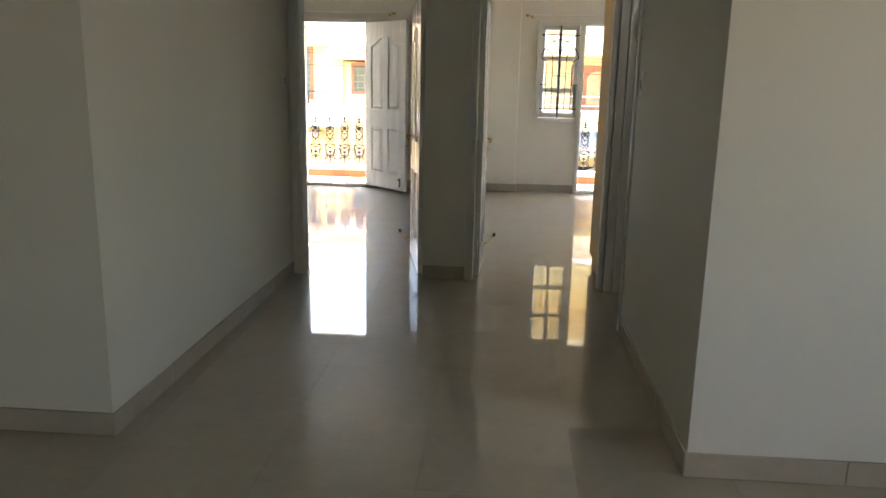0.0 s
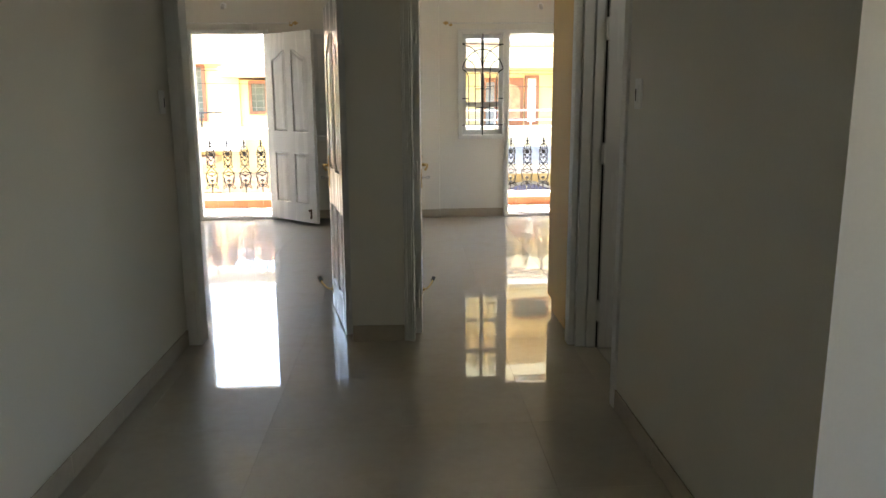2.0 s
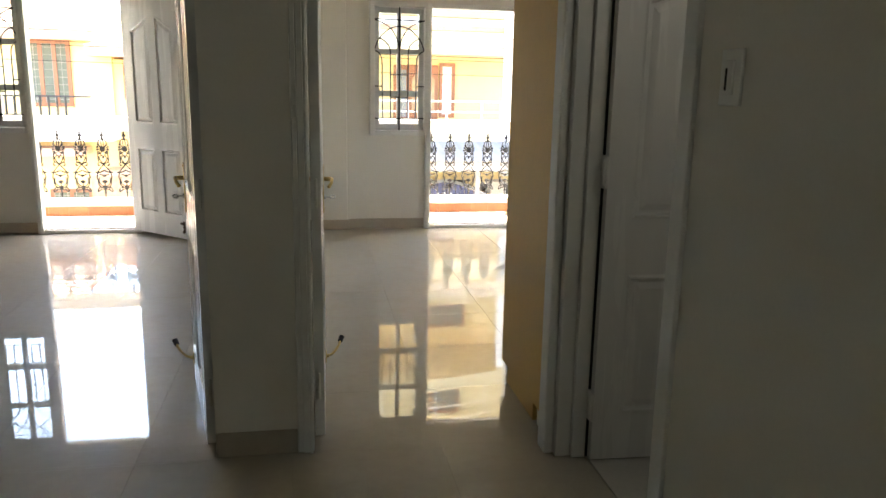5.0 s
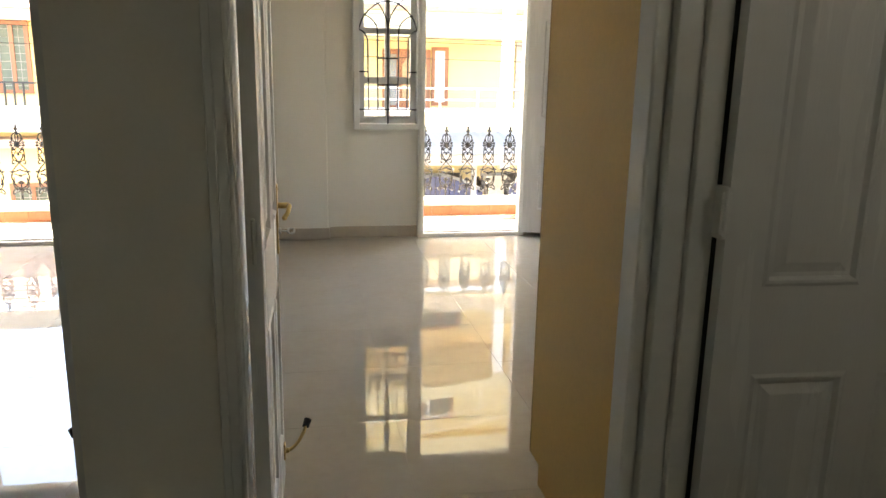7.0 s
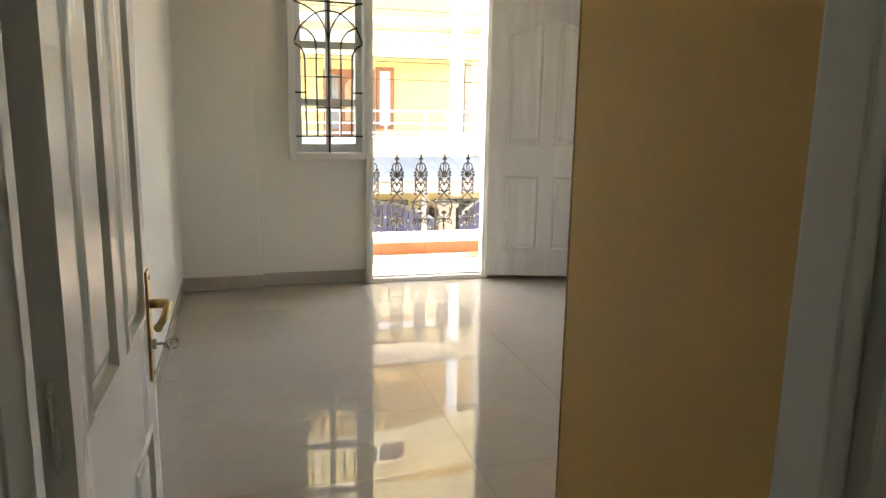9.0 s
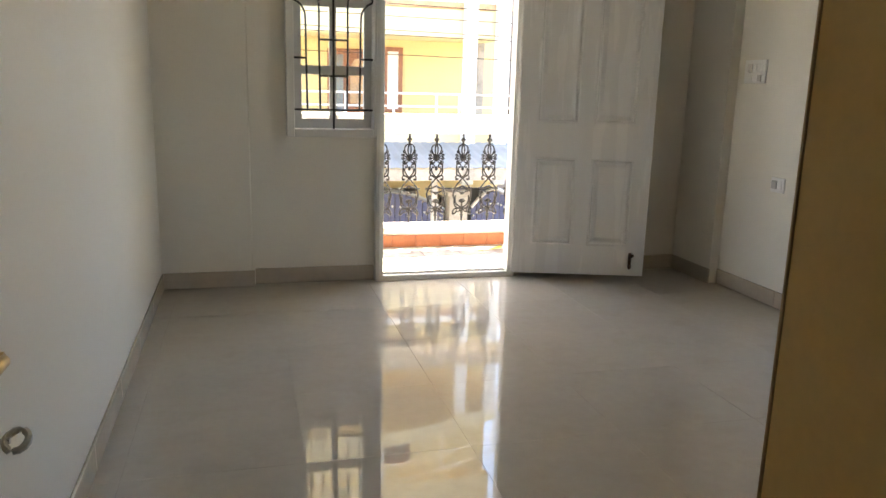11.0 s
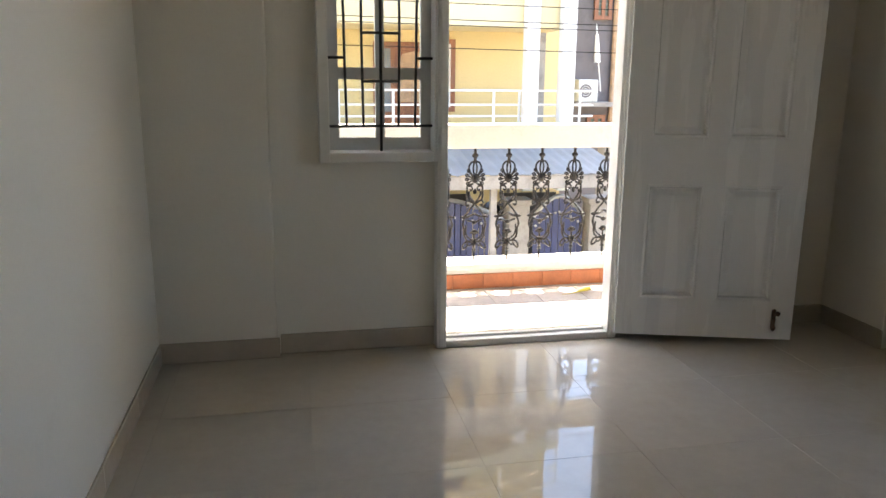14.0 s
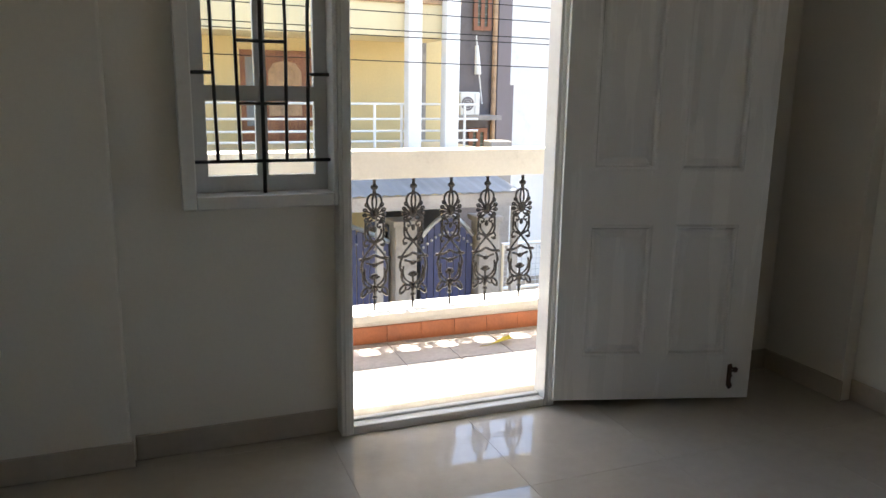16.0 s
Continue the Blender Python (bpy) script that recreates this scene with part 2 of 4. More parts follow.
def finish(bm, name, material):
    bmesh.ops.recalc_face_normals(bm, faces=bm.faces[:])
    me = bpy.data.meshes.new(name)
    bm.to_mesh(me)
    bm.free()
    me.materials.append(material)
    return me


def smooth(ob):
    for p in ob.data.polygons:
        p.use_smooth = True
    return ob


def part(name, bm, material, parent, label=""):
    ob = new(name, finish(bm, name, material))
    ob.parent = parent
    return tagged(ob, label)


def thing(name, label, category, m=None, group="", kind=""):
    ob = new(name)
    if m is not None:
        ob.matrix_world = m
    return tagged(ob, label, category, group, kind)


def solid(name, bm, material, label, category, kind="structure", group=""):
    return tagged(new(name, finish(bm, name, material)), label, category, group, kind)


def wall(name, *boxes, material=None, label="plain off-white painted interior wall"):
    return solid(name, B(*boxes), material or M_WALL, label, "wall")

# ---- structure ----
def walls(name, *boxes):
    """A wall with openings, each run, breast and lintel of it an object."""
    for i, b in enumerate(boxes):
        wall(f"{name}_{i + 1}", b)


H = 2.95            # ceiling
FAR = 10.47         # inner face of the balcony wall
DOOR_H = 2.245
wall("wall_hall_left", (-7.4, -1.345, 2.89, 3.01, 0, H))
wall("wall_corridor_left", (-1.465, -1.345, 3.01, 5.625, 0, H))
wall("wall_hall_right", (0.975, 4.6, 2.83, 2.95, 0, H))
walls("wall_corridor_right", (0.975, 1.105, 2.95, 4.525, 0, H), (0.975, 1.105, 4.525, 5.495, 2.12, H), (1.0, 1.105, 5.495, 5.625, 0, H))
walls("wall_bedrooms", (-4.9, -1.345, 5.625, 5.745, 0, H), (-0.348, -0.03, 5.625, 5.745, 0, H), (1.0, 3.565, 5.625, 5.745, 0, H),
     (-1.345, -0.348, 5.625, 5.745, 2.14, H), (-0.03, 1.0, 5.625, 5.745, 2.14, H))
wall("wall_between_rooms", (-0.33, -0.144, 5.745, 10.42, 0, H))
walls("wall_room_right", (3.535, 3.685, 5.745, 7.68, 0, H), (3.535, 3.685, 7.68, 8.93, 0, 0.62), (3.535, 3.685, 7.68, 8.93, 2.19, H), (3.535, 3.685, 8.93, FAR, 0, H), (3.465, 3.535, 10.0, FAR, 0, H))
wall("wall_left_room", (-5.02, -4.9, 5.625, FAR, 0, H))
solid("wall_column", B((-0.33, 0.41, 10.42, FAR, 0, H), bevel=0.010, segs=3), M_WALL, "shallow off-white column in the room's corner", "wall")
SILL, WTOP = 0.955, 2.25
walls("wall_balcony",
     (-5.02, -3.08, FAR, 10.57, 0, H), (-3.08, -2.53, FAR, 10.57, 0, SILL), (-1.60, -1.14, FAR, 10.57, 0, H), (-1.14, -0.60, FAR, 10.57, 0, SILL), (-0.60, 0.637, FAR, 10.57, 0, H),
     (0.637, 1.20, FAR, 10.57, 0, SILL), (2.184, 3.685, FAR, 10.57, 0, H),
     (-3.08, -1.60, FAR, 10.57, WTOP, H), (-1.14, -0.60, FAR, 10.57, WTOP, H), (0.637, 2.184, FAR, 10.57, WTOP, H))
# the hall behind the walker, with a window in its side wall
wall("wall_hall_back", (-7.4, 4.6, -3.6, -3.48, 0, H))
wall("wall_hall_side", (-7.52, -7.4, -3.6, 3.01, 0, H))
walls("wall_hall_far_side", (4.6, 4.72, -3.6, -1.45, 0, H), (4.6, 4.72, 0.25, 2.95, 0, H), (4.6, 4.72, -1.45, 0.25, 0, 1.0), (4.6, 4.72, -1.45, 0.25, 2.2, H))
# bathroom; the near wall's unseen opening is made for the added fill lamp
walls("wall_bath_near", (1.105, 1.45, 3.925, 4.045, 0, H), (2.05, 2.9, 3.925, 4.045, 0, H), (1.45, 2.05, 3.925, 4.045, 0, 2.05), (1.45, 2.05, 3.925, 4.045, 2.45, H))
wall("wall_bath_side", (2.9, 3.02, 3.925, 5.625, 0, H))
solid("floor", B((-5.02, 3.685, 2.7, 10.65, -0.16, -0.002), (-7.52, 4.72, -3.6, 2.7, -0.16, -0.002), (-7.52, -5.02, 2.7, 3.01, -0.16, -0.002)), M_GROUT, "beige polished vitrified floor tiles with thin joints", "floor")
solid("ceiling", B((-5.02, 3.685, 2.95, 10.65, H, H + 0.15), (-7.52, 4.72, -3.6, 2.95, H, H + 0.15), (-7.52, -5.02, 2.95, 3.01, H, H + 0.15)), M_CEIL, "plain white painted ceiling", "ceiling")

# skirting tiles run along the foot of the walls
def skirting(name, x0, x1, y0, y1, face):
    """A run of skirting tiles; face tells which side stands free: -x, +x, -y or +y."""
    root = thing(name, "beige glazed skirting tiles along the wall's foot", "skirting", kind="structure")
    along_x = face[1] == "y"
    a0, a1 = (x0, x1) if along_x else (y0, y1)
    n = max(1, round((a1 - a0) / 0.6))
    for i in range(n):
        p, q = a0 + (a1 - a0) * i / n + 0.0012, a0 + (a1 - a0) * (i + 1) / n - 0.0012
        b = (p, q, y0, y1, 0.001, 0.102) if along_x else (x0, x1, p, q, 0.001, 0.102)
        part("tile", B(b, bevel=0.003), M_SKIRT, root)
    return root


T = 0.012
skirting("baseboard_hall_left", -7.4, -1.345 + T, 2.89 - T, 2.889, "-y")
skirting("baseboard_corridor_left", -1.344, -1.345 + T, 2.891, 5.605, "+x")
skirting("baseboard_hall_right", 0.975 - T, 4.6, 2.83 - T, 2.829, "-y")
skirting("baseboard_corridor_right", 0.975 - T, 0.974, 2.831, 4.515, "-x")
skirting("baseboard_pier", -0.347, -0.031, 5.625 - T, 5.624, "-y")
skirting("baseboard_room_left", -0.143, -0.144 + T, 5.755, 10.405, "+x")
skirting("baseboard_column", -0.143, 0.41 + T, 10.42 - T, 10.419, "-y")
skirting("baseboard_window", 0.411 + T, 1.198, FAR - T, FAR - 0.001, "-y")
skirting("baseboard_far_right", 2.186, 3.464, FAR - T, FAR - 0.001, "-y")
skirting("baseboard_corner_column", 3.465 - T, 3.464, 10.0 - T, FAR - T, "-x")
skirting("baseboard_room_right", 3.535 - T, 3.534, 5.775, 9.999, "-x")
skirting("baseboard_left_room_far", -4.88, -2.535, FAR - T, FAR - 0.001, "-y")
skirting("baseboard_left_room_right", -1.598, -0.345, FAR - T, FAR - 0.001, "-y")
skirting("baseboard_divider", -0.33 - T, -0.331, 5.765, 10.455, "-x")
solid("trim_bath_floor", B((1.11, 2.895, 4.05, 5.62, -0.004, 0.004)), M_BATHTILE, "pale tiled bathroom floor", "floor")


# ---- doors ----
def inset(loop, d):
    n = len(loop)
    out = []
    for i in range(n):
        a, b, c = Vector(loop[i - 1]), Vector(loop[i]), Vector(loop[(i + 1) % n])
        u, v = (b - a).normalized(), (c - b).normalized()
        n1, n2 = Vector((-u.y, u.x)), Vector((-v.y, v.x))
        k = 1 + n1.dot(n2)
        out.append(tuple(b + (n1 + n2) * (d / max(0.3, k))))
    return out


def panel_mesh(loop, half):
    """A moulded panel set into a leaf, alike on both faces."""
    bm = bmesh.new()
    for s in (-1, 1):
        rings = [[bm.verts.new((x, s * (half + dy), z)) for x, z in inset(loop, d)]
                 for d, dy in ((-0.006, -0.001), (0.004, 0.004), (0.011, 0.003), (0.017, -0.011), (0.027, -0.012), (0.050, -0.002), (0.054, -0.0015))]
        for p, q in zip(rings, rings[1:]):
            for i in range(len(p)):
                j = (i + 1) % len(p)
                bm.faces.new((p[i], p[j], q[j], q[i]))
        bm.faces.new(rings[-1])
    return bm


def leaf_loops(w, h):
    st, mid = 0.115 * w / 0.85, 0.10 * w / 0.85
    xa, xb, xc, xd = st, (w - mid) / 2, (w + mid) / 2, w - st
    k = h / 2.08
    lo, lt, uo, us, ut = 0.20 * k, 0.77 * k, 1.0 * k, 1.80 * k, 1.90 * k
    arch = [(t, us + (ut - us) * (3 * t * t - 2 * t ** 3)) for t in [i / 8 for i in range(9)]]
    left_up = [(xa, uo), (xb, uo)] + [(xa + (xb - xa) * t, z) for t, z in reversed(arch)]
    right_up = [(xc, uo), (xd, uo)] + [(xd + (xc - xd) * t, z) for t, z in arch]
    return [[(xa, lo), (xb, lo), (xb, lt), (xa, lt)], [(xc, lo), (xd, lo), (xd, lt), (xc, lt)], left_up, right_up]


def make_leaf(root, w, h, m, thick=0.038):
    """A four-panel moulded leaf under a door; its hinge edge stands at m's origin and it runs along m's x."""
    loops = leaf_loops(w, h)
    bm = plate([(0, 0), (w, 0), (w, h), (0, h)], loops, -thick / 2, thick / 2)
    leaf = part("leaf", bm, M_DOOR, root, "white painted leaf with four moulded panels")
    leaf.matrix_local = m
    for lp in loops:
        part("panel", panel_mesh(lp, thick / 2), M_DOOR, leaf)
    return leaf


def hinge(parent, p, along="z"):
    bm = bmesh.new()
    x, y, z = p
    cyl(bm, (x, y, z - 0.05), (x, y, z + 0.05), 0.006, 10)
    for dz in (-0.03, 0.0, 0.03):
        cyl(bm, (x, y, z + dz - 0.001), (x, y, z + dz + 0.001), 0.0072, 10)
    ball(bm, (x, y, z + 0.053), 0.006, n=8)
    ball(bm, (x, y, z - 0.053), 0.006, n=8)
    box(bm, x - 0.012, x + 0.012, y - 0.0015, y + 0.0015, z - 0.048, z + 0.048)
    part("hinge", bm, M_FRAME, parent, "painted butt hinge")


def lever_handle(leaf, w, side, thick=0.038, key=True):
    """Brass back plate, lever and key on one face (side -1 or 1) of a leaf."""
    x, y = w - 0.055, side * thick / 2
    pl = bmesh.new()
    box(pl, x - 0.019, x + 0.019, min(y, y + side * 0.006), max(y, y + side * 0.006), 0.84, 1.07, bevel=0.0025, segs=2)
    for z in (0.855, 1.055):
        cyl(pl, (x, y + side * 0.005, z), (x, y + side * 0.008, z), 0.005, 10)
    part("handle_plate", pl, M_BRASS, leaf, "brass lock plate")
    lv = bmesh.new()
    cyl(lv, (x, y + side * 0.005, 1.0), (x, y + side * 0.041, 1.0), 0.010, 12)
    tube(lv, spline([(x, y + side * 0.040, 1.0), (x - 0.03, y + side * 0.044, 1.004), (x - 0.06, y + side * 0.043, 0.999), (x - 0.082, y + side * 0.040, 0.989), (x - 0.09, y + side * 0.032, 0.978)]), 0.0075, 10)
    ball(lv, (x - 0.09, y + side * 0.031, 0.976), 0.009)
    smooth(part("handle", lv, M_BRASS, leaf, "curved brass lever handle"))
    if key:
        k = bmesh.new()
        cyl(k, (x, y + side * 0.005, 0.915), (x, y + side * 0.014, 0.915), 0.011, 12)
        cyl(k, (x, y + side * 0.014, 0.915), (x, y + side * 0.04, 0.915), 0.003, 8)
        ring = [(x + 0.012 * math.cos(a), y + side * (0.046 + 0.011 * math.sin(a)), 0.915 + 0.006 * math.cos(a)) for a in [2 * math.pi * i / 14 for i in range(14)]]
        tube(k, ring, 0.004, 6, closed=True)
        part("key", k, M_STEEL, leaf, "key left in the lock")


def door_stop(leaf, w, side, thick=0.038):
    """A hinged stop arm with a rubber tip, folded out from the foot of a leaf."""
    x, y, z = w - 0.045, side * thick / 2, 0.115
    bm = bmesh.new()
    box(bm, x - 0.014, x + 0.014, min(y, y + side * 0.006), max(y, y + side * 0.006), z - 0.03, z + 0.03, bevel=0.002)
    cyl(bm, (x, y + side * 0.004, z), (x, y + side * 0.018, z + 0.004), 0.009, 10)
    tube(bm, spline([(x, y + side * 0.012, z), (x + 0.03, y + side * 0.04, z + 0.006), (x + 0.075, y + side * 0.066, z + 0.028), (x + 0.10, y + side * 0.076, z + 0.046)]), 0.006, 8)
    arm = part("stop_arm", bm, M_BRASS, leaf, "tarnished brass door-stop arm")
    tip = bmesh.new()
    cyl(tip, (x + 0.096, y + side * 0.074, z + 0.043), (x + 0.118, y + side * 0.083, z + 0.060), 0.012, 12, 0.014)
    part("rubber_tip", tip, M_IRON, leaf, "black rubber tip")


def tower_bolt(leaf, w, side, thick, z0=0.06):
    x, y = w - 0.095, side * thick / 2
    bm = bmesh.new()
    box(bm, x - 0.011, x + 0.011, min(y, y + side * 0.004), max(y, y + side * 0.004), z0, z0 + 0.10, bevel=0.0015)
    for z in (z0 + 0.012, z0 + 0.05, z0 + 0.088):
        box(bm, x - 0.010, x + 0.010, min(y, y + side * 0.015), max(y, y + side * 0.015), z - 0.005, z + 0.005, bevel=0.002)
    cyl(bm, (x, y + side * 0.009, z0 - 0.012), (x, y + side * 0.009, z0 + 0.105), 0.005, 10)
    cyl(bm, (x, y + side * 0.009, z0 + 0.07), (x + 0.006, y + side * 0.034, z0 + 0.085), 0.0045, 8)
    ball(bm, (x + 0.008, y + side * 0.038, z0 + 0.089), 0.013, 1, 0.8, 1, 8)
    ball(bm, (x, y + side * 0.012, z0 + 0.004), 0.013, 1, 0.8, 1, 8)
    part("tower_bolt", bm, M_RUST, leaf, "dark rusted tower bolt")


def jamb(root, x0, x1, y0, y1, z1, axis="x", z0=0.0):
    """A rebated frame post: a body with a raised bead down the face."""
    bm = B((x0, x1, y0, y1, z0, z1), bevel=0.004, segs=2)
    if axis == "x":
        c, w = (x0 + x1) / 2, (x1 - x0)
        box(bm, c - w * 0.22, c + w * 0.22, y0 - 0.007, y0 + 0.004, z0 + 0.001, z1 - 0.002, bevel=0.003, segs=2)
    else:
        c, w = (y0 + y1) / 2, (y1 - y0)
        box(bm, x0 - 0.007, x0 + 0.004, c - w * 0.22, c + w * 0.22, z0 + 0.001, z1 - 0.002, bevel=0.003, segs=2)
    part("jamb", bm, M_FRAME, root)


def bedroom_door(name, posts, head, hx, hy, w, leaf_angle, stop_side, label):
    """posts and head: boxes of the frame; the leaf turns about (hx, hy)."""
    root = thing(name, label, "door", kind="structure")
    for p in posts:
        jamb(root, *p, 2.138)
    part("head", B(head, bevel=0.004), M_FRAME, root)
    leaf = make_leaf(root, w, 2.04, pose(hx, hy, 0.012, 0, 0, leaf_angle))
    for z in (0.22, 1.02, 1.82):
        hinge(leaf, (-0.006, 0.0, z))
    for s in (-1, 1):
        lever_handle(leaf, w, s)
    door_stop(leaf, w, stop_side)
    return root


bedroom_door("door_1", [(-1.343, -1.258, 5.613, 5.757), (-0.3515, -0.3485, 5.665, 5.76)], (-1.258, -0.352, 5.645, 5.757, 2.07, 2.138), -0.376, 5.725, 0.77, 101.5, 1,
             "white panelled bedroom door standing open into the room")
d2 = bedroom_door("door_2", [(-0.0295, 0.034, 5.623, 5.725)], (0.034, 0.983, 5.625, 5.725, 2.07, 2.138), 0.058, 5.737, 0.68, 88.4, -1,
             "white panelled bedroom door with brass handle, standing open")

part("architrave", B((-0.0285, -0.008, 5.615, 5.622, 0.001, 2.13), (-0.008, 0.018, 5.606, 5.622, 0.001, 2.13), (0.018, 0.029, 5.597, 5.622, 0.001, 2.13), bevel=0.003, segs=2), M_FRAME, d2, "moulded white architrave")

door3 = thing("door_3", "white panelled bathroom door standing wide open", "door", kind="structure")
part("jamb", B((0.962, 1.118, 4.527, 4.595, 0, 2.118), bevel=0.004, segs=2), M_FRAME, door3)
part("jamb", B((0.945, 0.984, 5.470, 5.56, 0, 2.138), bevel=0.008, segs=3), M_FRAME, door3)
part("jamb", B((0.984, 1.045, 5.440, 5.493, 0, 2.118), (1.045, 1.102, 5.421, 5.493, 0, 2.118), bevel=0.004, segs=2), M_FRAME, door3)
part("head", B((0.962, 1.118, 4.595, 5.421, 2.05, 2.118), bevel=0.004), M_FRAME, door3)
leaf3 = make_leaf(door3, 0.78, 2.02, pose(1.109, 5.397, 0.012, 0, 0, -2.5))
# near-black strip added as the shade in the gap between jamb and leaf
part("gap_shade_strip", B((1.1025, 1.145, 5.424, 5.462, 0.002, 2.05)), M_DARK, door3, "dark strip put in as the shade of the gap behind the leaf")
for z in (0.22, 1.14, 1.82):
    hinge(leaf3, (-0.007, -0.0195, z))
    part("hinge_plate", B((1.098, 1.121, 5.379, 5.4235, z - 0.05, z + 0.07), bevel=0.002), M_FRAME, door3, "painted-over steel hinge")


def balcony_door(name, x0, x1, leaf_angle, label):
    """A frame with a sill, and a leaf hinged on its x1 side that swings into the room."""
    root = thing(name, label, "door", kind="structure")
    fw, y0, y1, top = 0.052, 10.402, 10.50, DOOR_H
    for a, b in ((x0 + 0.001, x0 + fw), (x1 - fw, x1 - 0.001)):
        jamb(root, a, b, y0, y1, top)
    part("head", B((x0 + fw, x1 - fw, y0, y1, top - fw, top), bevel=0.004), M_FRAME, root)
    part("sill", B((x0 + fw, x1 - fw, y0 + 0.004, y1, -0.004, 0.035), (x0 + fw, x1 - fw, y0 + 0.05, y1 - 0.02, 0.035, 0.047), bevel=0.003), M_FRAME, root, "white painted threshold")
    w = x1 - x0 - 2 * fw + 0.02
    leaf = make_leaf(root, w, 2.15, pose(x1 - fw + 0.028, y0 - 0.022, 0.04, 0, 0, leaf_angle))
    for z in (0.22, 1.02, 1.82):
        hinge(leaf, (-0.006, 0.016, z))
    tower_bolt(leaf, w, -1, 0.038)
    return root


balcony_door("door_4", -2.53, -1.60, -44.0, "white panelled balcony door standing open into the room")
balcony_door("door_5", 1.20, 2.182, -16.6, "white panelled balcony door folded back towards the wall")


# ---- windows ----
def make_window(name, x0, x1, post=0.05, grille=True, clear=True, label="white framed casement window with black iron grille"):
    root = thing(name, label, "window", kind="structure")
    fw, y0, y1 = 0.05, 10.402, 10.56
    z0, z1 = SILL, WTOP
    for a, b in ((x0 + 0.001, x0 + fw), (x1 - post, x1 - 0.001)):
        part("window_frame", B((a, b, y0, y1, z0 + 0.001, z1 - 0.001), bevel=0.004, segs=2), M_FRAME, root)
    for a, b in ((z0 + 0.001, z0 + fw), (z1 - fw, z1 - 0.001)):
        part("window_frame", B((x0 + fw, x1 - post, y0, y1, a, b), bevel=0.004, segs=2), M_FRAME, root)
    ix0, ix1, iz0, iz1 = x0 + fw, x1 - post, z0 + fw, z1 - fw
    cx = (ix0 + ix1) / 2
    ys0, ys1 = 10.50, 10.535
    rows = [iz0 + 0.062, iz0 + 0.062 + 0.275, iz0 + 0.062 + 0.275 + 0.055, iz0 + 0.75, iz0 + 0.80, iz1 - 0.055]
    for a, b in ((ix0 + 0.002, cx - 0.001), (cx + 0.001, ix1 - 0.002)):
        inner = (a + 0.048, b - 0.02) if b < cx else (a + 0.02, b - 0.048)
        holes = [[(inner[0], zz0), (inner[1], zz0), (inner[1], zz1), (inner[0], zz1)] for zz0, zz1 in ((rows[0], rows[1]), (rows[2], rows[3]), (rows[4], rows[5]))]
        sash = part("sash", plate([(a, iz0 + 0.002), (b, iz0 + 0.002), (b, iz1 - 0.002), (a, iz1 - 0.002)], holes, ys0, ys1), M_SASH, root, "grey-white painted casement sash")
        for h in holes:
            pane = part("pane", B((h[0][0] - 0.004, h[1][0] + 0.004, 10.515, 10.519, h[0][1] - 0.004, h[2][1] + 0.004)), M_GLASS if clear else M_DOOR, sash)
            pane.visible_shadow = not clear
    if grille:
        W, Hh = ix1 - ix0, iz1 - iz0
        yg = 10.462

        def P(u, v):
            return (cx + u * W / 2, yg, iz0 + v * Hh)
        g = part("grille", B((cx - 0.0065, cx + 0.0065, yg - 0.005, yg + 0.005, iz0, iz1)), M_IRON, root, "black wrought iron window grille")
        r = 0.0065

        def bar(pts, smooth_=True):
            part("bar", tube(bmesh.new(), spline([P(*p) for p in pts], 6) if smooth_ else [P(*p) for p in pts], r, 6), M_IRON, g)
        bar([(-1, 0.10), (1, 0.10)], False)
        bar([(-1, 0.905), (1, 0.895)], False)
        bar([(-0.36, 0.46), (0.36, 0.46)], False)
        bar([(-0.36, 0.275), (0.36, 0.275)], False)
        for s in (-1, 1):
            bar([(s * 1.0, 0.365), (s * 0.70, 0.365)], False)
            bar([(s * 1.0, 0.90), (s * 0.62, 0.87), (s * 0.30, 0.82), (s * 0.08, 0.74), (0, 0.66)])
            bar([(0, 0.85), (s * 0.30, 0.838), (s * 0.60, 0.795), (s * 0.85, 0.735), (s * 1.0, 0.655)])
            bar([(s * 0.99, 0.655), (s * 0.83, 0.635), (s * 0.72, 0.60), (s * 0.69, 0.55), (s * 0.68, 0.35), (s * 0.66, 0.10)])
            bar([(s * 0.85, 0.755), (s * 0.62, 0.735), (s * 0.42, 0.69), (s * 0.36, 0.63), (s * 0.36, 0.45), (s * 0.34, 0.10)])
    return root


make_window("window_1", 0.637, 1.20, 0.016)
make_window("window_2", -3.08, -2.53, 0.03)
make_window("window_3", -1.14, -0.60, grille=False, clear=False, label="white framed window with closed white shutters")
sidew = thing("window_5", "wide white framed window in the bedroom's side wall", "window", kind="structure")
for b in ((7.681, 7.73), (8.88, 8.929)):
    part("window_frame", B((3.52, 3.645, b[0], b[1], 0.621, 2.189), bevel=0.004, segs=2), M_FRAME, sidew)
for b in ((0.621, 0.67), (2.14, 2.189)):
    part("window_frame", B((3.52, 3.645, 7.73, 8.88, b[0], b[1]), bevel=0.004, segs=2), M_FRAME, sidew)
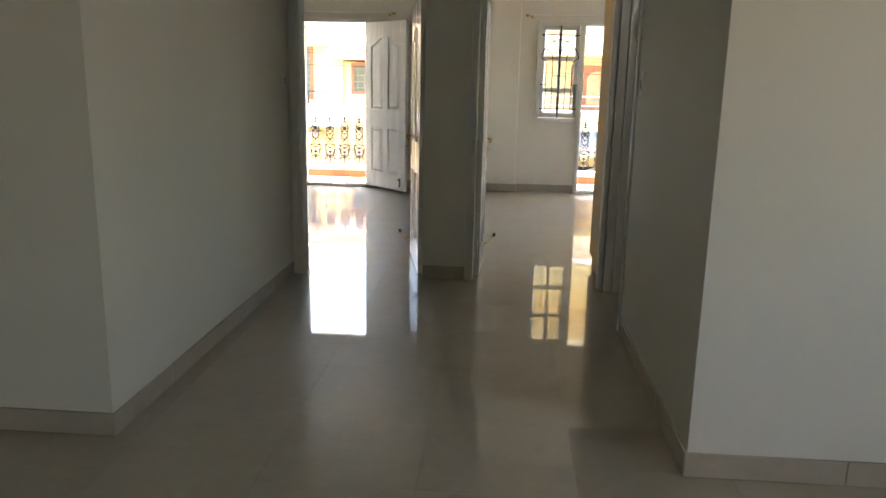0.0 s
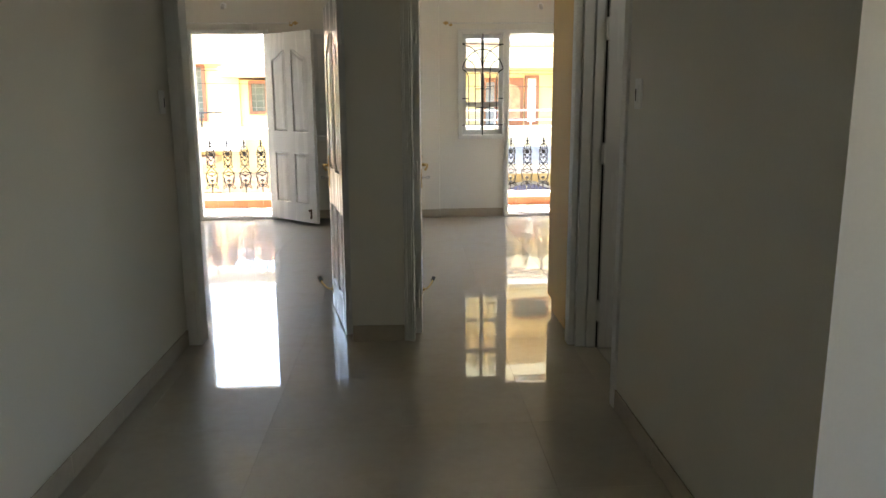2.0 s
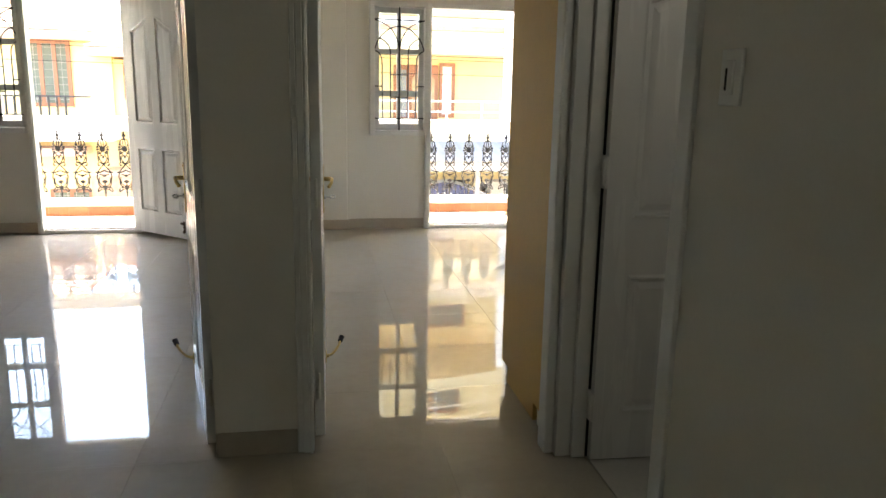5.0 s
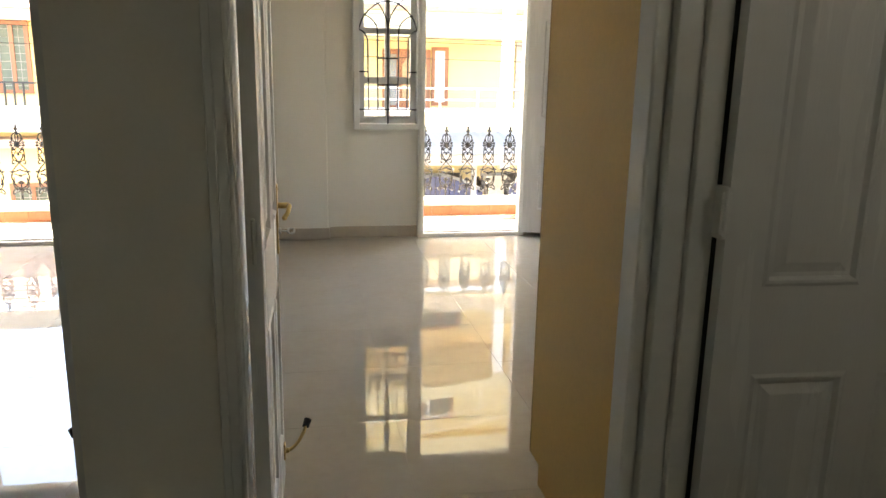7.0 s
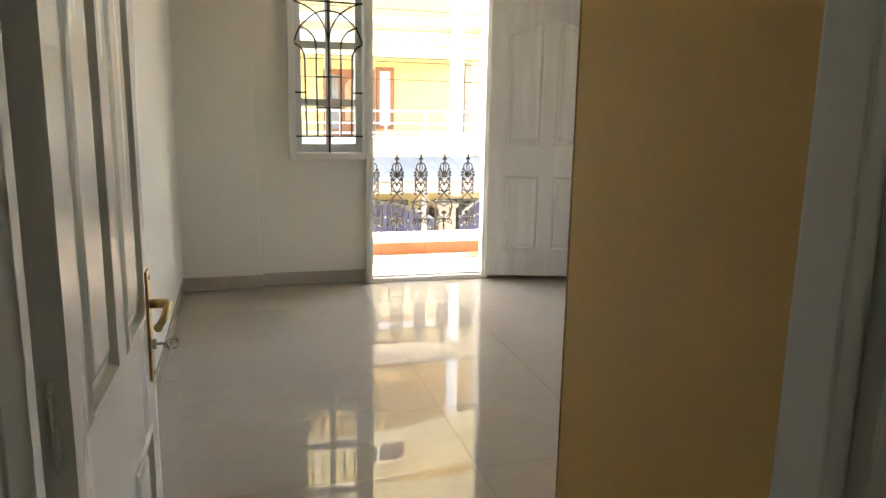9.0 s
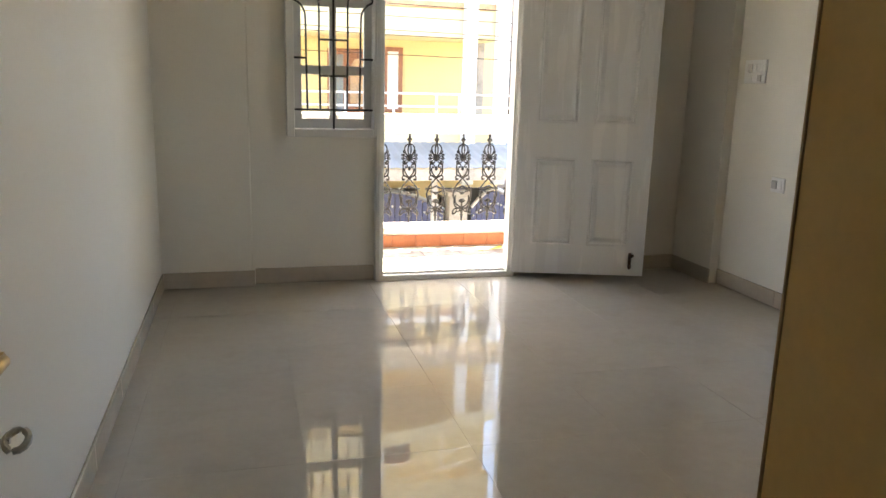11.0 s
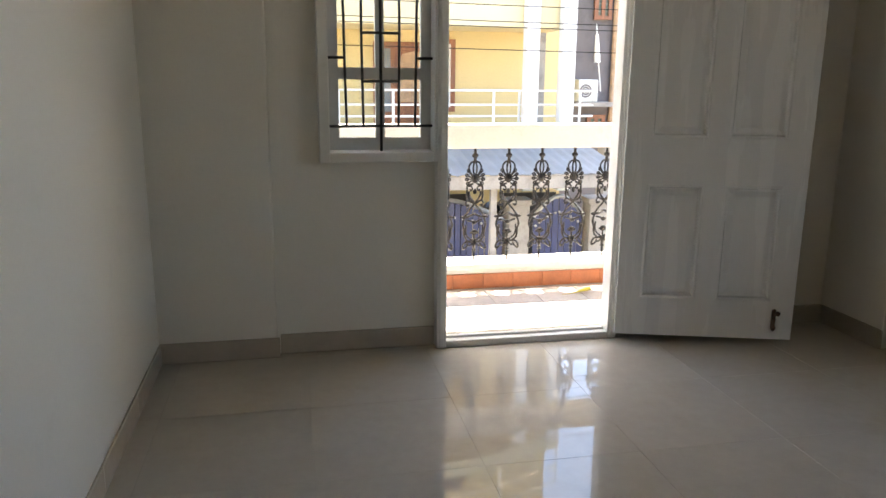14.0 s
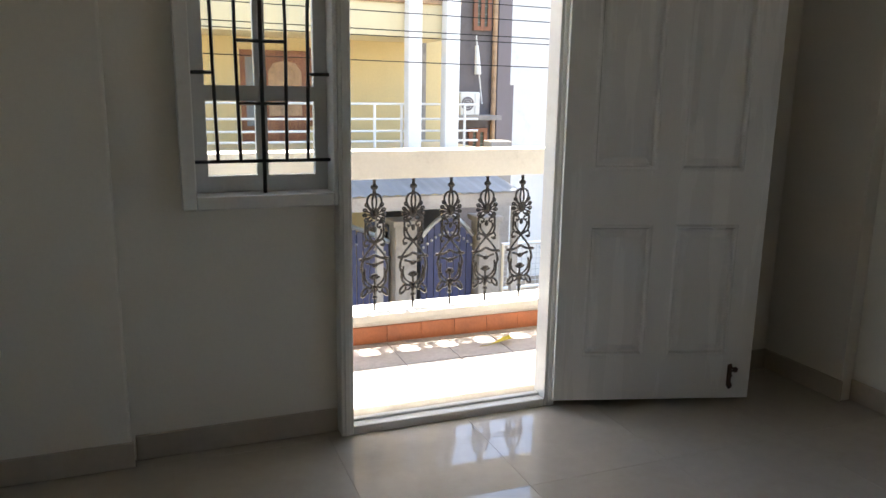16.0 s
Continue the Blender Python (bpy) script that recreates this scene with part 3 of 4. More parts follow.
for k in range(3):
    p, q = 7.732 + k * 0.383, 7.732 + k * 0.383 + 0.381
    sash = part("sash", B((3.575, 3.61, p, p + 0.045, 0.672, 2.138), (3.575, 3.61, q - 0.045, q, 0.672, 2.138), (3.575, 3.61, p + 0.045, q - 0.045, 0.672, 0.73), (3.575, 3.61, p + 0.045, q - 0.045, 2.08, 2.138), (3.575, 3.61, p + 0.045, q - 0.045, 1.40, 1.44), bevel=0.002), M_SASH, sidew, "grey-white painted casement sash")
    for z0, z1 in ((0.726, 1.404), (1.436, 2.084)):
        part("pane", B((3.591, 3.595, p + 0.041, q - 0.041, z0, z1)), M_GLASS, sash).visible_shadow = False
hallw = thing("window_4", "white framed hall window", "window", kind="structure")
for b in ((4.605, 4.63, -1.449, -1.40, 1.001, 2.199), (4.605, 4.63, 0.20, 0.249, 1.001, 2.199), (4.605, 4.63, -1.40, 0.20, 1.001, 1.05), (4.605, 4.63, -1.40, 0.20, 2.15, 2.199)):
    part("window_frame", B(b, bevel=0.004), M_FRAME, hallw)

# ---- fixtures ----
def curtain_rod(x0, x1, group="curtain rods over the balcony doors"):
    root = thing("curtain_rod", "white curtain rod on brass brackets above the balcony door", "curtain rod", pose(0, 0, 0), group)
    z, y = 2.315, 10.395
    part("rod", cyl(bmesh.new(), (x0, y, z), (x1, y, z), 0.009, 12), M_FRAME, root)
    for x, s in ((x0, -1), (x1, 1)):
        f = bmesh.new()
        cyl(f, (x, y, z), (x + s * 0.012, y, z), 0.013, 12)
        ball(f, (x + s * 0.03, y, z), 0.022)
        ball(f, (x + s * 0.055, y, z), 0.010)
        part("finial", f, M_BRASS, root, "brass knob finial")
        b = bmesh.new()
        xb = x - s * 0.03
        cyl(b, (xb, FAR, z - 0.01), (xb, FAR - 0.006, z - 0.01), 0.022, 14)
        tube(b, [(xb, FAR - 0.004, z - 0.01), (xb, y + 0.02, z - 0.014), (xb, y, z - 0.012)], 0.006, 8)
        ring = [(xb, y + 0.0125 * math.cos(a), z + 0.0125 * math.sin(a)) for a in [2 * math.pi * i / 14 for i in range(14)]]
        tube(b, ring, 0.004, 6, closed=True)
        part("bracket", b, M_BRASS, root, "brass bracket")
    return root


curtain_rod(0.52, 2.55)
curtain_rod(-3.25, -1.30)


def bulb_holder(x):
    root = thing("lamp_holder", "angled white lamp holder on the wall above the door", "lamp holder", pose(0, 0, 0), "lamp holders above the balcony doors")
    y, z = FAR, 2.52
    part("base", cyl(bmesh.new(), (x, y, z), (x, y - 0.025, z), 0.035, 18), M_SWITCH, root)
    part("socket", cyl(bmesh.new(), (x, y - 0.02, z), (x, y - 0.075, z - 0.035), 0.02, 16), M_GREY, root, "grey bulb socket")
    return root


bulb_holder(1.62)
bulb_holder(-2.10)


def wall_plate(name, x, y, z, w, h, nx, rockers, label):
    """A switch plate on a wall that faces nx (-1 or 1) along x; rockers are (dy, dz, w, h)."""
    root = thing(name, label, "switch")
    s = nx
    part("plate", B((min(x, x + s * 0.009), max(x, x + s * 0.009), y - w / 2, y + w / 2, z - h / 2, z + h / 2), bevel=0.003, segs=2), M_SWITCH, root)
    for dy, dz, rw, rh, mm in rockers:
        d = 0.014 if mm is M_SWITCH else 0.0165
        bm = B((min(x + s * 0.007, x + s * d), max(x + s * 0.007, x + s * d), y + dy - rw / 2, y + dy + rw / 2, z + dz - rh / 2, z + dz + rh / 2), bevel=0.002)
        part("rocker" if mm is M_SWITCH else "plate_insert", bm, mm, root)
    return root


# M_DARK insert: a thin dark slit drawn over the rocker
wall_plate("light_switch", 0.975, 4.37, 1.478, 0.085, 0.125, -1, [(0, 0, 0.034, 0.076, M_SWITCH), (0.008, -0.004, 0.007, 0.05, M_DARK)], "white single light switch on the corridor wall")
wall_plate("light_switch", -1.345, 5.465, 1.448, 0.085, 0.125, 1, [(0, 0, 0.034, 0.076, M_SWITCH), (0.008, -0.004, 0.007, 0.05, M_DARK)], "white single light switch beside the bedroom door")
wall_plate("switch_board", 3.535, 9.82, 1.43, 0.21, 0.145, -1,
           [(-0.07, 0.025, 0.024, 0.05, M_SWITCH), (-0.035, 0.025, 0.024, 0.05, M_SWITCH), (0.0, 0.025, 0.024, 0.05, M_SWITCH), (0.04, 0.02, 0.03, 0.055, M_GREY), (0.075, 0.025, 0.02, 0.05, M_SWITCH),
            (-0.05, -0.04, 0.035, 0.04, M_GREY), (0.03, -0.04, 0.024, 0.045, M_SWITCH)], "white multi-switch board on the bedroom wall")
wall_plate("power_socket", 3.535, 9.49, 0.75, 0.12, 0.09, -1, [(0.025, 0, 0.045, 0.05, M_GREY), (-0.03, 0, 0.024, 0.05, M_SWITCH)], "white low wall socket with switch")

# ---- wardrobe ----
ward = thing("wardrobe", "tall yellow laminate wardrobe beside the bedroom door", "wardrobe")
part("side_panel", B((0.978, 0.998, 5.565, 6.285, 0.10, 2.60), bevel=0.0015), M_YELLOWBOARD, ward)
part("edge_strip", B((0.9765, 0.9995, 6.285, 6.289, 0.10, 2.60)), M_EDGE, ward, "brown edge banding")
part("plinth", B((0.992, 2.85, 5.785, 6.225, 0.0, 0.10)), M_YELLOWBOARD, ward)
part("top", B((0.998, 2.85, 5.75, 6.285, 2.58, 2.60)), M_YELLOWBOARD, ward)
part("bottom", B((0.998, 2.85, 5.75, 6.285, 0.10, 0.12)), M_YELLOWBOARD, ward)
part("back", B((0.998, 2.85, 5.75, 5.76, 0.12, 2.58)), M_YELLOWBOARD, ward)
part("side_panel", B((2.85, 2.87, 5.75, 6.285, 0.0, 2.60), bevel=0.0015), M_YELLOWBOARD, ward)
for i in range(4):
    a = 1.016 + i * 0.46
    d = part("cabinet_door", B((a, a + 0.456, 6.291, 6.309, 0.125, 2.595), bevel=0.0015), M_YELLOWBOARD, ward)
    hx = a + (0.41 if i % 2 == 0 else 0.045)
    hb = bmesh.new()
    tube(hb, [(hx, 6.308, 1.0), (hx, 6.335, 1.0), (hx, 6.335, 1.14), (hx, 6.308, 1.14)], 0.005, 8)
    part("handle", hb, M_STEEL, d, "steel bar handle")

# ---- balcony ----
balc = solid("balcony_floor", B((-5.02, 3.685, 10.65, 11.70, -0.20, -0.012)), M_CONC, "weathered grey tiles on the balcony floor", "balcony floor")
for i in range(28):
    for j in range(4):
        a, b = -5.0 + i * 0.305, 10.5 + j * 0.305
        part("tile", B((a + 0.002, a + 0.303, max(b, 10.502) + 0.002, min(b + 0.303, 11.463), -0.012, -0.002)), M_BALTILE, balc)
kerb = solid("balcony_kerb", B((-5.02, 3.685, 11.478, 11.66, -0.012, 0.122)), M_COPING, "low painted balcony kerb faced with terracotta tiles", "kerb")
part("coping", B((-5.02, 3.685, 11.456, 11.68, 0.122, 0.166), bevel=0.008, segs=2), M_COPING, kerb, "cream painted coping")
for i in range(42):
    a = -5.0 + i * 0.2035
    part("tile", B((a + 0.001, a + 0.2025, 11.466, 11.477, -0.002, 0.096), bevel=0.001), M_ORANGE, kerb)
beam = solid("balcony_beam", B((-5.02, 3.685, 11.47, 11.62, 0.915, 1.066), bevel=0.006, segs=2), M_COPING, "cream painted concrete rail beam over the balusters", "rail beam")
solid("balcony_roof", B((-5.02, 3.685, 10.65, 11.66, H, H + 0.15)), M_CEIL, "underside of the balcony above", "ceiling")
wall("wall_balcony_end", (3.565, 3.685, 10.65, 11.68, -0.2, H), material=M_COPING, label="cream painted wall at the balcony's end")
wall("wall_balcony_other_end", (-5.14, -5.02, 10.65, 11.68, -0.2, H), material=M_COPING, label="cream painted wall at the balcony's end")
step = solid("trim_threshold", B((-5.0, 3.565, 10.502, 10.65, -0.2, -0.0125)), M_CONC, "rough cement under the balcony doors", "threshold")


def baluster_mesh():
    """A cast baluster: spike, lyre with scrolls, heart, palmette and finial, drawn in the xz plane."""
    bm = bmesh.new()
    K = 0.754 / 670.0

    def q(dx, py, s=1):
        return (s * dx * K, 0, (700 - py) * K)

    def line(pts, r, per=4, s=1):
        tube(bm, spline([q(x, y, s) for x, y in pts], per), r, 5)

    def loop(cx, cy, rx, ry, tilt, r, s=1, n=12):
        pts = []
        for i in range(n):
            a = 2 * math.pi * i / n
            x, y = rx * math.cos(a), ry * math.sin(a)
            c, d = math.cos(tilt), math.sin(tilt)
            pts.append(q(cx + c * x - d * y, cy + d * x + c * y, s))
        tube(bm, pts, r, 5, closed=True)
    # spike and collar
    cyl(bm, q(0, 700), q(0, 640), 0.006, 8, 0.009)
    ball(bm, q(0, 632), 0.017, 1, 0.8, 0.6, 8)
    cyl(bm, q(0, 632), q(0, 575), 0.009, 8, 0.015)
    ball(bm, q(0, 578), 0.022, 1.2, 0.6, 0.8, 8)
    # finial
    cyl(bm, q(0, 118), q(0, 32), 0.011, 8, 0.009)
    ball(bm, q(0, 78), 0.021, 1.1, 0.8, 0.75, 8)
    ball(bm, q(0, 36), 0.012, 1, 0.8, 0.8, 8)
    # tulip, palmette hub, rosette and bud
    loop(0, 152, 11, 38, 0, 0.0062)
    ball(bm, q(0, 212), 0.024, 1.0, 0.45, 1.2, 8)
    ball(bm, q(0, 285), 0.013, 1.0, 0.6, 1.5, 8)
    ball(bm, q(0, 467), 0.017, 1.1, 0.6, 0.9, 8)
    ball(bm, q(0, 520), 0.018, 1.3, 0.6, 0.8, 8)
    line([(0, 520), (0, 545), (0, 578)], 0.007)
    for s in (-1, 1):
        line([(0, 112), (20, 116), (35, 135), (35, 160), (24, 180), (8, 196)], 0.0068, s=s)
        for x, y in ((44, 166), (53, 190), (54, 214), (47, 238)):
            a = math.atan2(y - 212, x)
            line([(8, 212 + 8 * math.sin(a)), (x * 0.6, 212 + (y - 212) * 0.6), (x - 6, y)], 0.0052, 2, s)
            loop(x - 6, y, 10, 7, a, 0.0058, s, 8)
        line([(10, 238), (26, 246), (44, 252), (46, 280), (47, 312), (40, 334), (20, 346), (0, 358)], 0.0072, s=s)
        line([(40, 254), (22, 256), (14, 270), (24, 280), (30, 270)], 0.006, s=s)
        line([(33, 284), (34, 304), (20, 330), (0, 352)], 0.0068, s=s)
        ball(bm, q(44, 366, s), 0.012, 1.2, 0.7, 0.8, 6)
        line([(40, 334), (52, 350), (46, 366), (30, 362)], 0.006, s=s)
        line([(0, 356), (16, 376), (34, 396), (50, 418), (64, 436)], 0.0068, s=s)
        line([(0, 414), (18, 424), (40, 432), (70, 436)], 0.0085, s=s)
        ball(bm, q(70, 434, s), 0.012, 1.3, 0.7, 0.8, 6)
        line([(46, 452), (30, 456), (14, 462)], 0.0075, s=s)
        line([(58, 440), (66, 462), (68, 486), (60, 512), (60, 536), (52, 562), (30, 580), (0, 582)], 0.0074, s=s)
        ball(bm, q(68, 480, s), 0.011, 0.8, 0.7, 1.4, 6)
        line([(50, 482), (52, 515), (44, 544), (24, 564), (0, 574)], 0.0062, s=s)
        line([(26, 524), (14, 532), (0, 536)], 0.006, s=s)
        line([(26, 582), (48, 582), (66, 600), (68, 624), (54, 618), (42, 606)], 0.0072, s=s)
        line([(10, 590), (26, 606), (40, 600), (36, 590)], 0.006, s=s)
    return finish(bm, "baluster", M_CAST)


BALUSTER = baluster_mesh()
BALUSTER.polygons.foreach_set("use_smooth", [True] * len(BALUSTER.polygons))
rail = thing("balcony_railing", "dark bronze cast-iron balusters with palmette finials set in the balcony parapet", "railing")
for i in range(-33, 9):
    x = 1.668 + i * 0.2255 if i > -14 else 1.650 + i * 0.2255
    if -4.98 < x < 3.545:
        b = tagged(new("baluster", BALUSTER))
        b.parent = rail
        b.matrix_local = pose(x, 11.545, 0.164, 0, 0, random.uniform(-2, 2))

leafy = thing("dry_leaf", "curled dry yellow leaf lying on the balcony floor", "leaf", pose(2.33, 11.25, 0.0, 0, 0, 12))
lb = bmesh.new()
N = 9
rows_ = []
for i in range(N):
    t = i / (N - 1)
    wv = 0.028 * t ** 0.8 * (1 - 0.55 * max(0, t - 0.8) / 0.2)
    xx = -0.08 + 0.14 * t
    lift = 0.003 + 0.008 * t
    rows_.append([lb.verts.new((xx, -wv, lift + 0.015 * t)), lb.verts.new((xx, 0, lift)), lb.verts.new((xx, wv, lift + 0.018 * t))])
for a, b in zip(rows_, rows_[1:]):
    for j in range(2):
        lb.faces.new((a[j], a[j + 1], b[j + 1], b[j]))
got = bmesh.ops.extrude_face_region(lb, geom=lb.faces[:])["geom"]
bmesh.ops.translate(lb, vec=(0, 0, 0.0015), verts=[g for g in got if isinstance(g, bmesh.types.BMVert)])
part("blade", lb, M_LEAFMAT, leafy)
part("stalk", tube(bmesh.new(), [(-0.15, 0.01, 0.002), (-0.11, 0.0, 0.003), (-0.07, 0, 0.004)], 0.0018, 5), M_LEAFMAT, leafy)

# ---- street ----
GZ = -2.95
solid("ground", B((-250, 250, 11.9, 400, GZ - 0.3, GZ), (-250, 250, -300, 11.9, GZ - 0.3, GZ - 0.02)), M_EARTH, "dusty street-side ground between the houses", "ground")
solid("road", B((-120, 120, 12.4, 15.6, GZ, GZ + 0.03)), M_ASPHALT, "narrow patched asphalt street", "road")
solid("wall_own_house", B((-5.02, 3.685, 10.65, 11.66, GZ, -0.2), (-5.02, 3.685, -3.6, 10.65, GZ - 0.02, -0.165)), M_CREAM, "cream lower storey of the own house", "wall")


def house_window(root, x0, x1, z0, z1, y, cols, bars=True):
    """A teak window set in a facade that faces -y."""
    f = 0.07
    w = part("window", B((x0 + 0.02, x1 - 0.02, y + 0.0, y + 0.012, z0 + 0.02, z1 - 0.02)), M_WINGLASS, root, "dark glazed window in a brown teak frame")
    for za in (z0, z1 - f):
        part("frame_rail", B((x0, x1, y - 0.03, y + 0.02, za, za + f)), M_WOOD, w)
    for i in range(cols + 1):
        xa = x0 + (x1 - x0 - f) * i / cols
        part("frame_post", B((xa, xa + f, y - 0.03, y + 0.02, z0 + f, z1 - f)), M_WOOD, w)
    if bars:
        bm = bmesh.new()
        n = int((z1 - z0) / 0.13)
        for i in range(1, n):
            z = z0 + (z1 - z0) * i / n
            cyl(bm, (x0 + f, y - 0.012, z), (x1 - f, y - 0.012, z), 0.005, 5)
        m = int((x1 - x0) / 0.14)
        for i in range(1, m):
            x = x0 + (x1 - x0) * i / m
            cyl(bm, (x, y - 0.012, z0 + f), (x, y - 0.012, z1 - f), 0.005, 5)
        part("grille", bm, M_CONC, w, "grey painted window grille")


def pipe_rail(root, x0, x1, y, z0, posts, heights, mm):
    for z in heights:
        part("rail_pipe", cyl(bmesh.new(), (x0, y, z), (x1, y, z), 0.016, 8), mm, root)
    for x in posts:
        part("rail_post", cyl(bmesh.new(), (x, y, z0), (x, y, heights[0]), 0.02, 8), mm, root)


# house across the street with a pillared balcony
hs = thing("apartment_house", "yellow two-storey house with white pillars and a pipe-railed balcony", "house")
part("wall", B((1.0, 4.98, 19.0, 27.0, GZ, 3.4)), M_BUFF, hs, "yellow washed wall")
part("wall", B((-1.2, 1.0, 19.35, 27.0, GZ, 3.4)), M_CREAM, hs, "cream wall")
part("wall", B((-1.2, 4.98, 19.2, 27.0, 3.4, 7.0)), M_BUFF, hs, "yellow upper wall")
part("parapet", B((-1.3, 5.05, 19.0, 19.2, 6.5, 7.3)), M_CREAM, hs)
slab = bmesh.new()
bow = [(-0.8 + 5.5 * i / 20, 17.75 - 0.75 * math.sin(math.pi * i / 20)) for i in range(21)]
rim = [slab.verts.new((x, y, 4.40)) for x, y in bow + [(4.7, 19.2), (-0.8, 19.2)]]
got = bmesh.ops.extrude_face_region(slab, geom=[slab.faces.new(rim)])["geom"]
bmesh.ops.translate(slab, vec=(0, 0, 0.26), verts=[g for g in got if isinstance(g, bmesh.types.BMVert)])
part("balcony_slab", slab, M_CREAM, hs, "bowed upper balcony slab")
for z in (5.05, 5.35):
    part("rail_pipe", tube(bmesh.new(), [(x, y + 0.08, z) for x, y in bow], 0.018, 6), M_WHITE, hs)
for x, y in bow[::4]:
    part("rail_post", cyl(bmesh.new(), (x, y + 0.08, 4.66), (x, y + 0.08, 5.35), 0.02, 8), M_WHITE, hs)
part("balcony_slab", B((-0.6, 4.95, 17.70, 19.0, 0.30, 0.56)), M_CREAM, hs)
part("balcony_slab", B((-0.8, 4.62, 17.70, 19.0, 2.06, 2.50), bevel=0.01), M_CREAM, hs, "cream canopy beam")
part("cornice", B((-0.9, 4.68, 17.66, 19.0, 2.50, 2.60), bevel=0.01), M_PIPE, hs, "terracotta canopy edge")
part("parapet", B((-0.8, 4.62, 17.70, 17.85, 2.60, 2.72)), M_WHITE, hs)
for a, b in ((3.85, 4.04), (4.39, 4.59), (0.9, 1.1)):
    part("pillar", B((a, b, 17.48, 17.68, -0.3, 4.40), bevel=0.008), M_WHITE, hs, "white painted pillar")
# grey strip put on the wall for the shading along its edge
part("wall_edge_shade", B((4.50, 4.62, 18.93, 18.999, 0.56, 2.06)), M_CONC, hs)
pipe_rail(hs, -0.5, 5.0, 17.75, 0.56, [0.4 + 0.78 * i for i in range(0, 4)] + [3.45, 3.84, 4.79], [1.16, 0.955, 0.79, 0.65], M_WHITE)
dr = part("door", B((1.81, 2.76, 18.96, 19.0, 0.56, 1.88)), M_WOOD, hs, "teak door with a glazed side light")
part("pane", B((1.88, 2.08, 18.945, 18.965, 0.80, 1.78)), M_BLUESHEET, dr)
part("panel", plate([(2.20, 0.95), (2.68, 0.95), (2.68, 1.58), (2.60, 1.70), (2.44, 1.74), (2.28, 1.70), (2.20, 1.58)], [], 18.93, 18.955), M_PIPE, dr)
sw = part("window", B((2.79, 2.85, 18.93, 19.0, 0.8, 1.93), (3.05, 3.12, 18.93, 19.0, 0.8, 1.93), (2.85, 3.05, 18.93, 19.0, 1.86, 1.93), (2.85, 3.05, 18.93, 19.0, 0.8, 0.87)), M_WOOD, hs, "narrow teak window")
part("shutter", B((2.85, 3.05, 18.96, 18.98, 0.87, 1.86)), M_WHITE, sw, "white shutter")
house_window(hs, 2.62, 3.50, 3.42, 3.98, 19.16, 2)
house_window(hs, 2.70, 3.40, 5.35, 6.10, 19.16, 2)
part("wall", B((1.0, 4.95, 18.2, 19.0, -0.30, 0.30)), M_BUFF, hs, "yellow band under the balcony")
# near-black sheets on the solid wall paint the shade of garage openings
part("garage_shade_sheet", B((1.6, 3.4, 18.93, 18.98, GZ, -0.55), (3.95, 4.9, 18.93, 18.98, GZ, -0.55)), M_DARK, hs, "flat dark sheets in place of shaded garage openings")

shed = thing("metal_awning", "sloping light-blue sheet awning over the gateway", "awning")
sh = bmesh.new()
n = 46
prof = [(1.3 + 3.55 * i / n, 0.012 * (i % 2)) for i in range(n + 1)]
lo_ = [sh.verts.new((x, 16.0, 0.136 + d)) for x, d in prof]
hi_ = [sh.verts.new((x, 17.6, 0.38 + d)) for x, d in prof]
for i in range(n):
    sh.faces.new((lo_[i], lo_[i + 1], hi_[i + 1], hi_[i]))
got = bmesh.ops.extrude_face_region(sh, geom=sh.faces[:])["geom"]
bmesh.ops.translate(sh, vec=(0, 0, 0.006), verts=[g for g in got if isinstance(g, bmesh.types.BMVert)])
part("sheet", sh, M_BLUESHEET, shed)
part("fascia", B((1.3, 4.85, 16.02, 16.07, -0.04, 0.128)), M_CONC, shed, "weathered fascia board")
for x in (1.35, 3.0, 4.8):
    part("post", B((x, x + 0.08, 16.1, 16.18, GZ + 0.001, 0.13)), M_CONC, shed)


def gate_leaf(name, x0, x1, y, top, label):
    root = thing(name, label, "gate", group="blue gates across the street")
    w = x1 - x0
    n = int(w / 0.085)
    for i in range(n):
        a = x0 + w * i / n
        t = (i + 0.5) / n
        z1 = top - 0.30 * abs(2 * t - 1) ** 1.6
        part("slat", B((a + 0.006, a + w / n - 0.006, y - 0.012, y + 0.012, GZ + 0.12, z1)), M_BLUEGATE, root)
    arch = [(x0 + w * i / 16, y - 0.02, top + 0.04 - 0.30 * abs(2 * i / 16 - 1) ** 1.6) for i in range(17)]
    part("top_rail", tube(bmesh.new(), arch, 0.03, 8), M_STEEL, root, "silver painted top rail")
    bm = bmesh.new()
    for k in range(13):
        t = (k + 0.5) / 13
        ball(bm, (x0 + w * t, y - 0.03, top - 0.20 - 0.22 * abs(2 * t - 1) ** 1.6), 0.02, n=6)
    tagged(part("studs", bm, M_STEEL, root, "row of silver studs"), kind="stuff")
    for z in (GZ + 0.3, GZ + 1.3):
        part("rail", B((x0, x1, y + 0.012, y + 0.045, z, z + 0.05)), M_BLUEGATE, root)
    return root


gate_leaf("street_gate", 1.75, 3.42, 17.0, -0.36, "tall blue steel gate with silver arched top")
gate_leaf("street_gate", 3.87, 4.63, 17.0, -0.33, "narrow blue steel gate with silver arched top")
for x in (1.44, 3.47, 4.67):
    g = thing("gate_post", "grey plastered gate post", "gate post", group="gate posts across the street")
    part("shaft", B((x, x + 0.30, 16.85, 17.15, GZ, -0.40), bevel=0.01), M_CONC, g)
    part("cap", B((x - 0.04, x + 0.34, 16.81, 17.19, -0.40, -0.32), bevel=0.01), M_CONC, g)
tarp = thing("tarpaulin", "crumpled black tarpaulin slung behind the gate", "tarpaulin")
tb = bmesh.new()
NX, NY = 40, 10
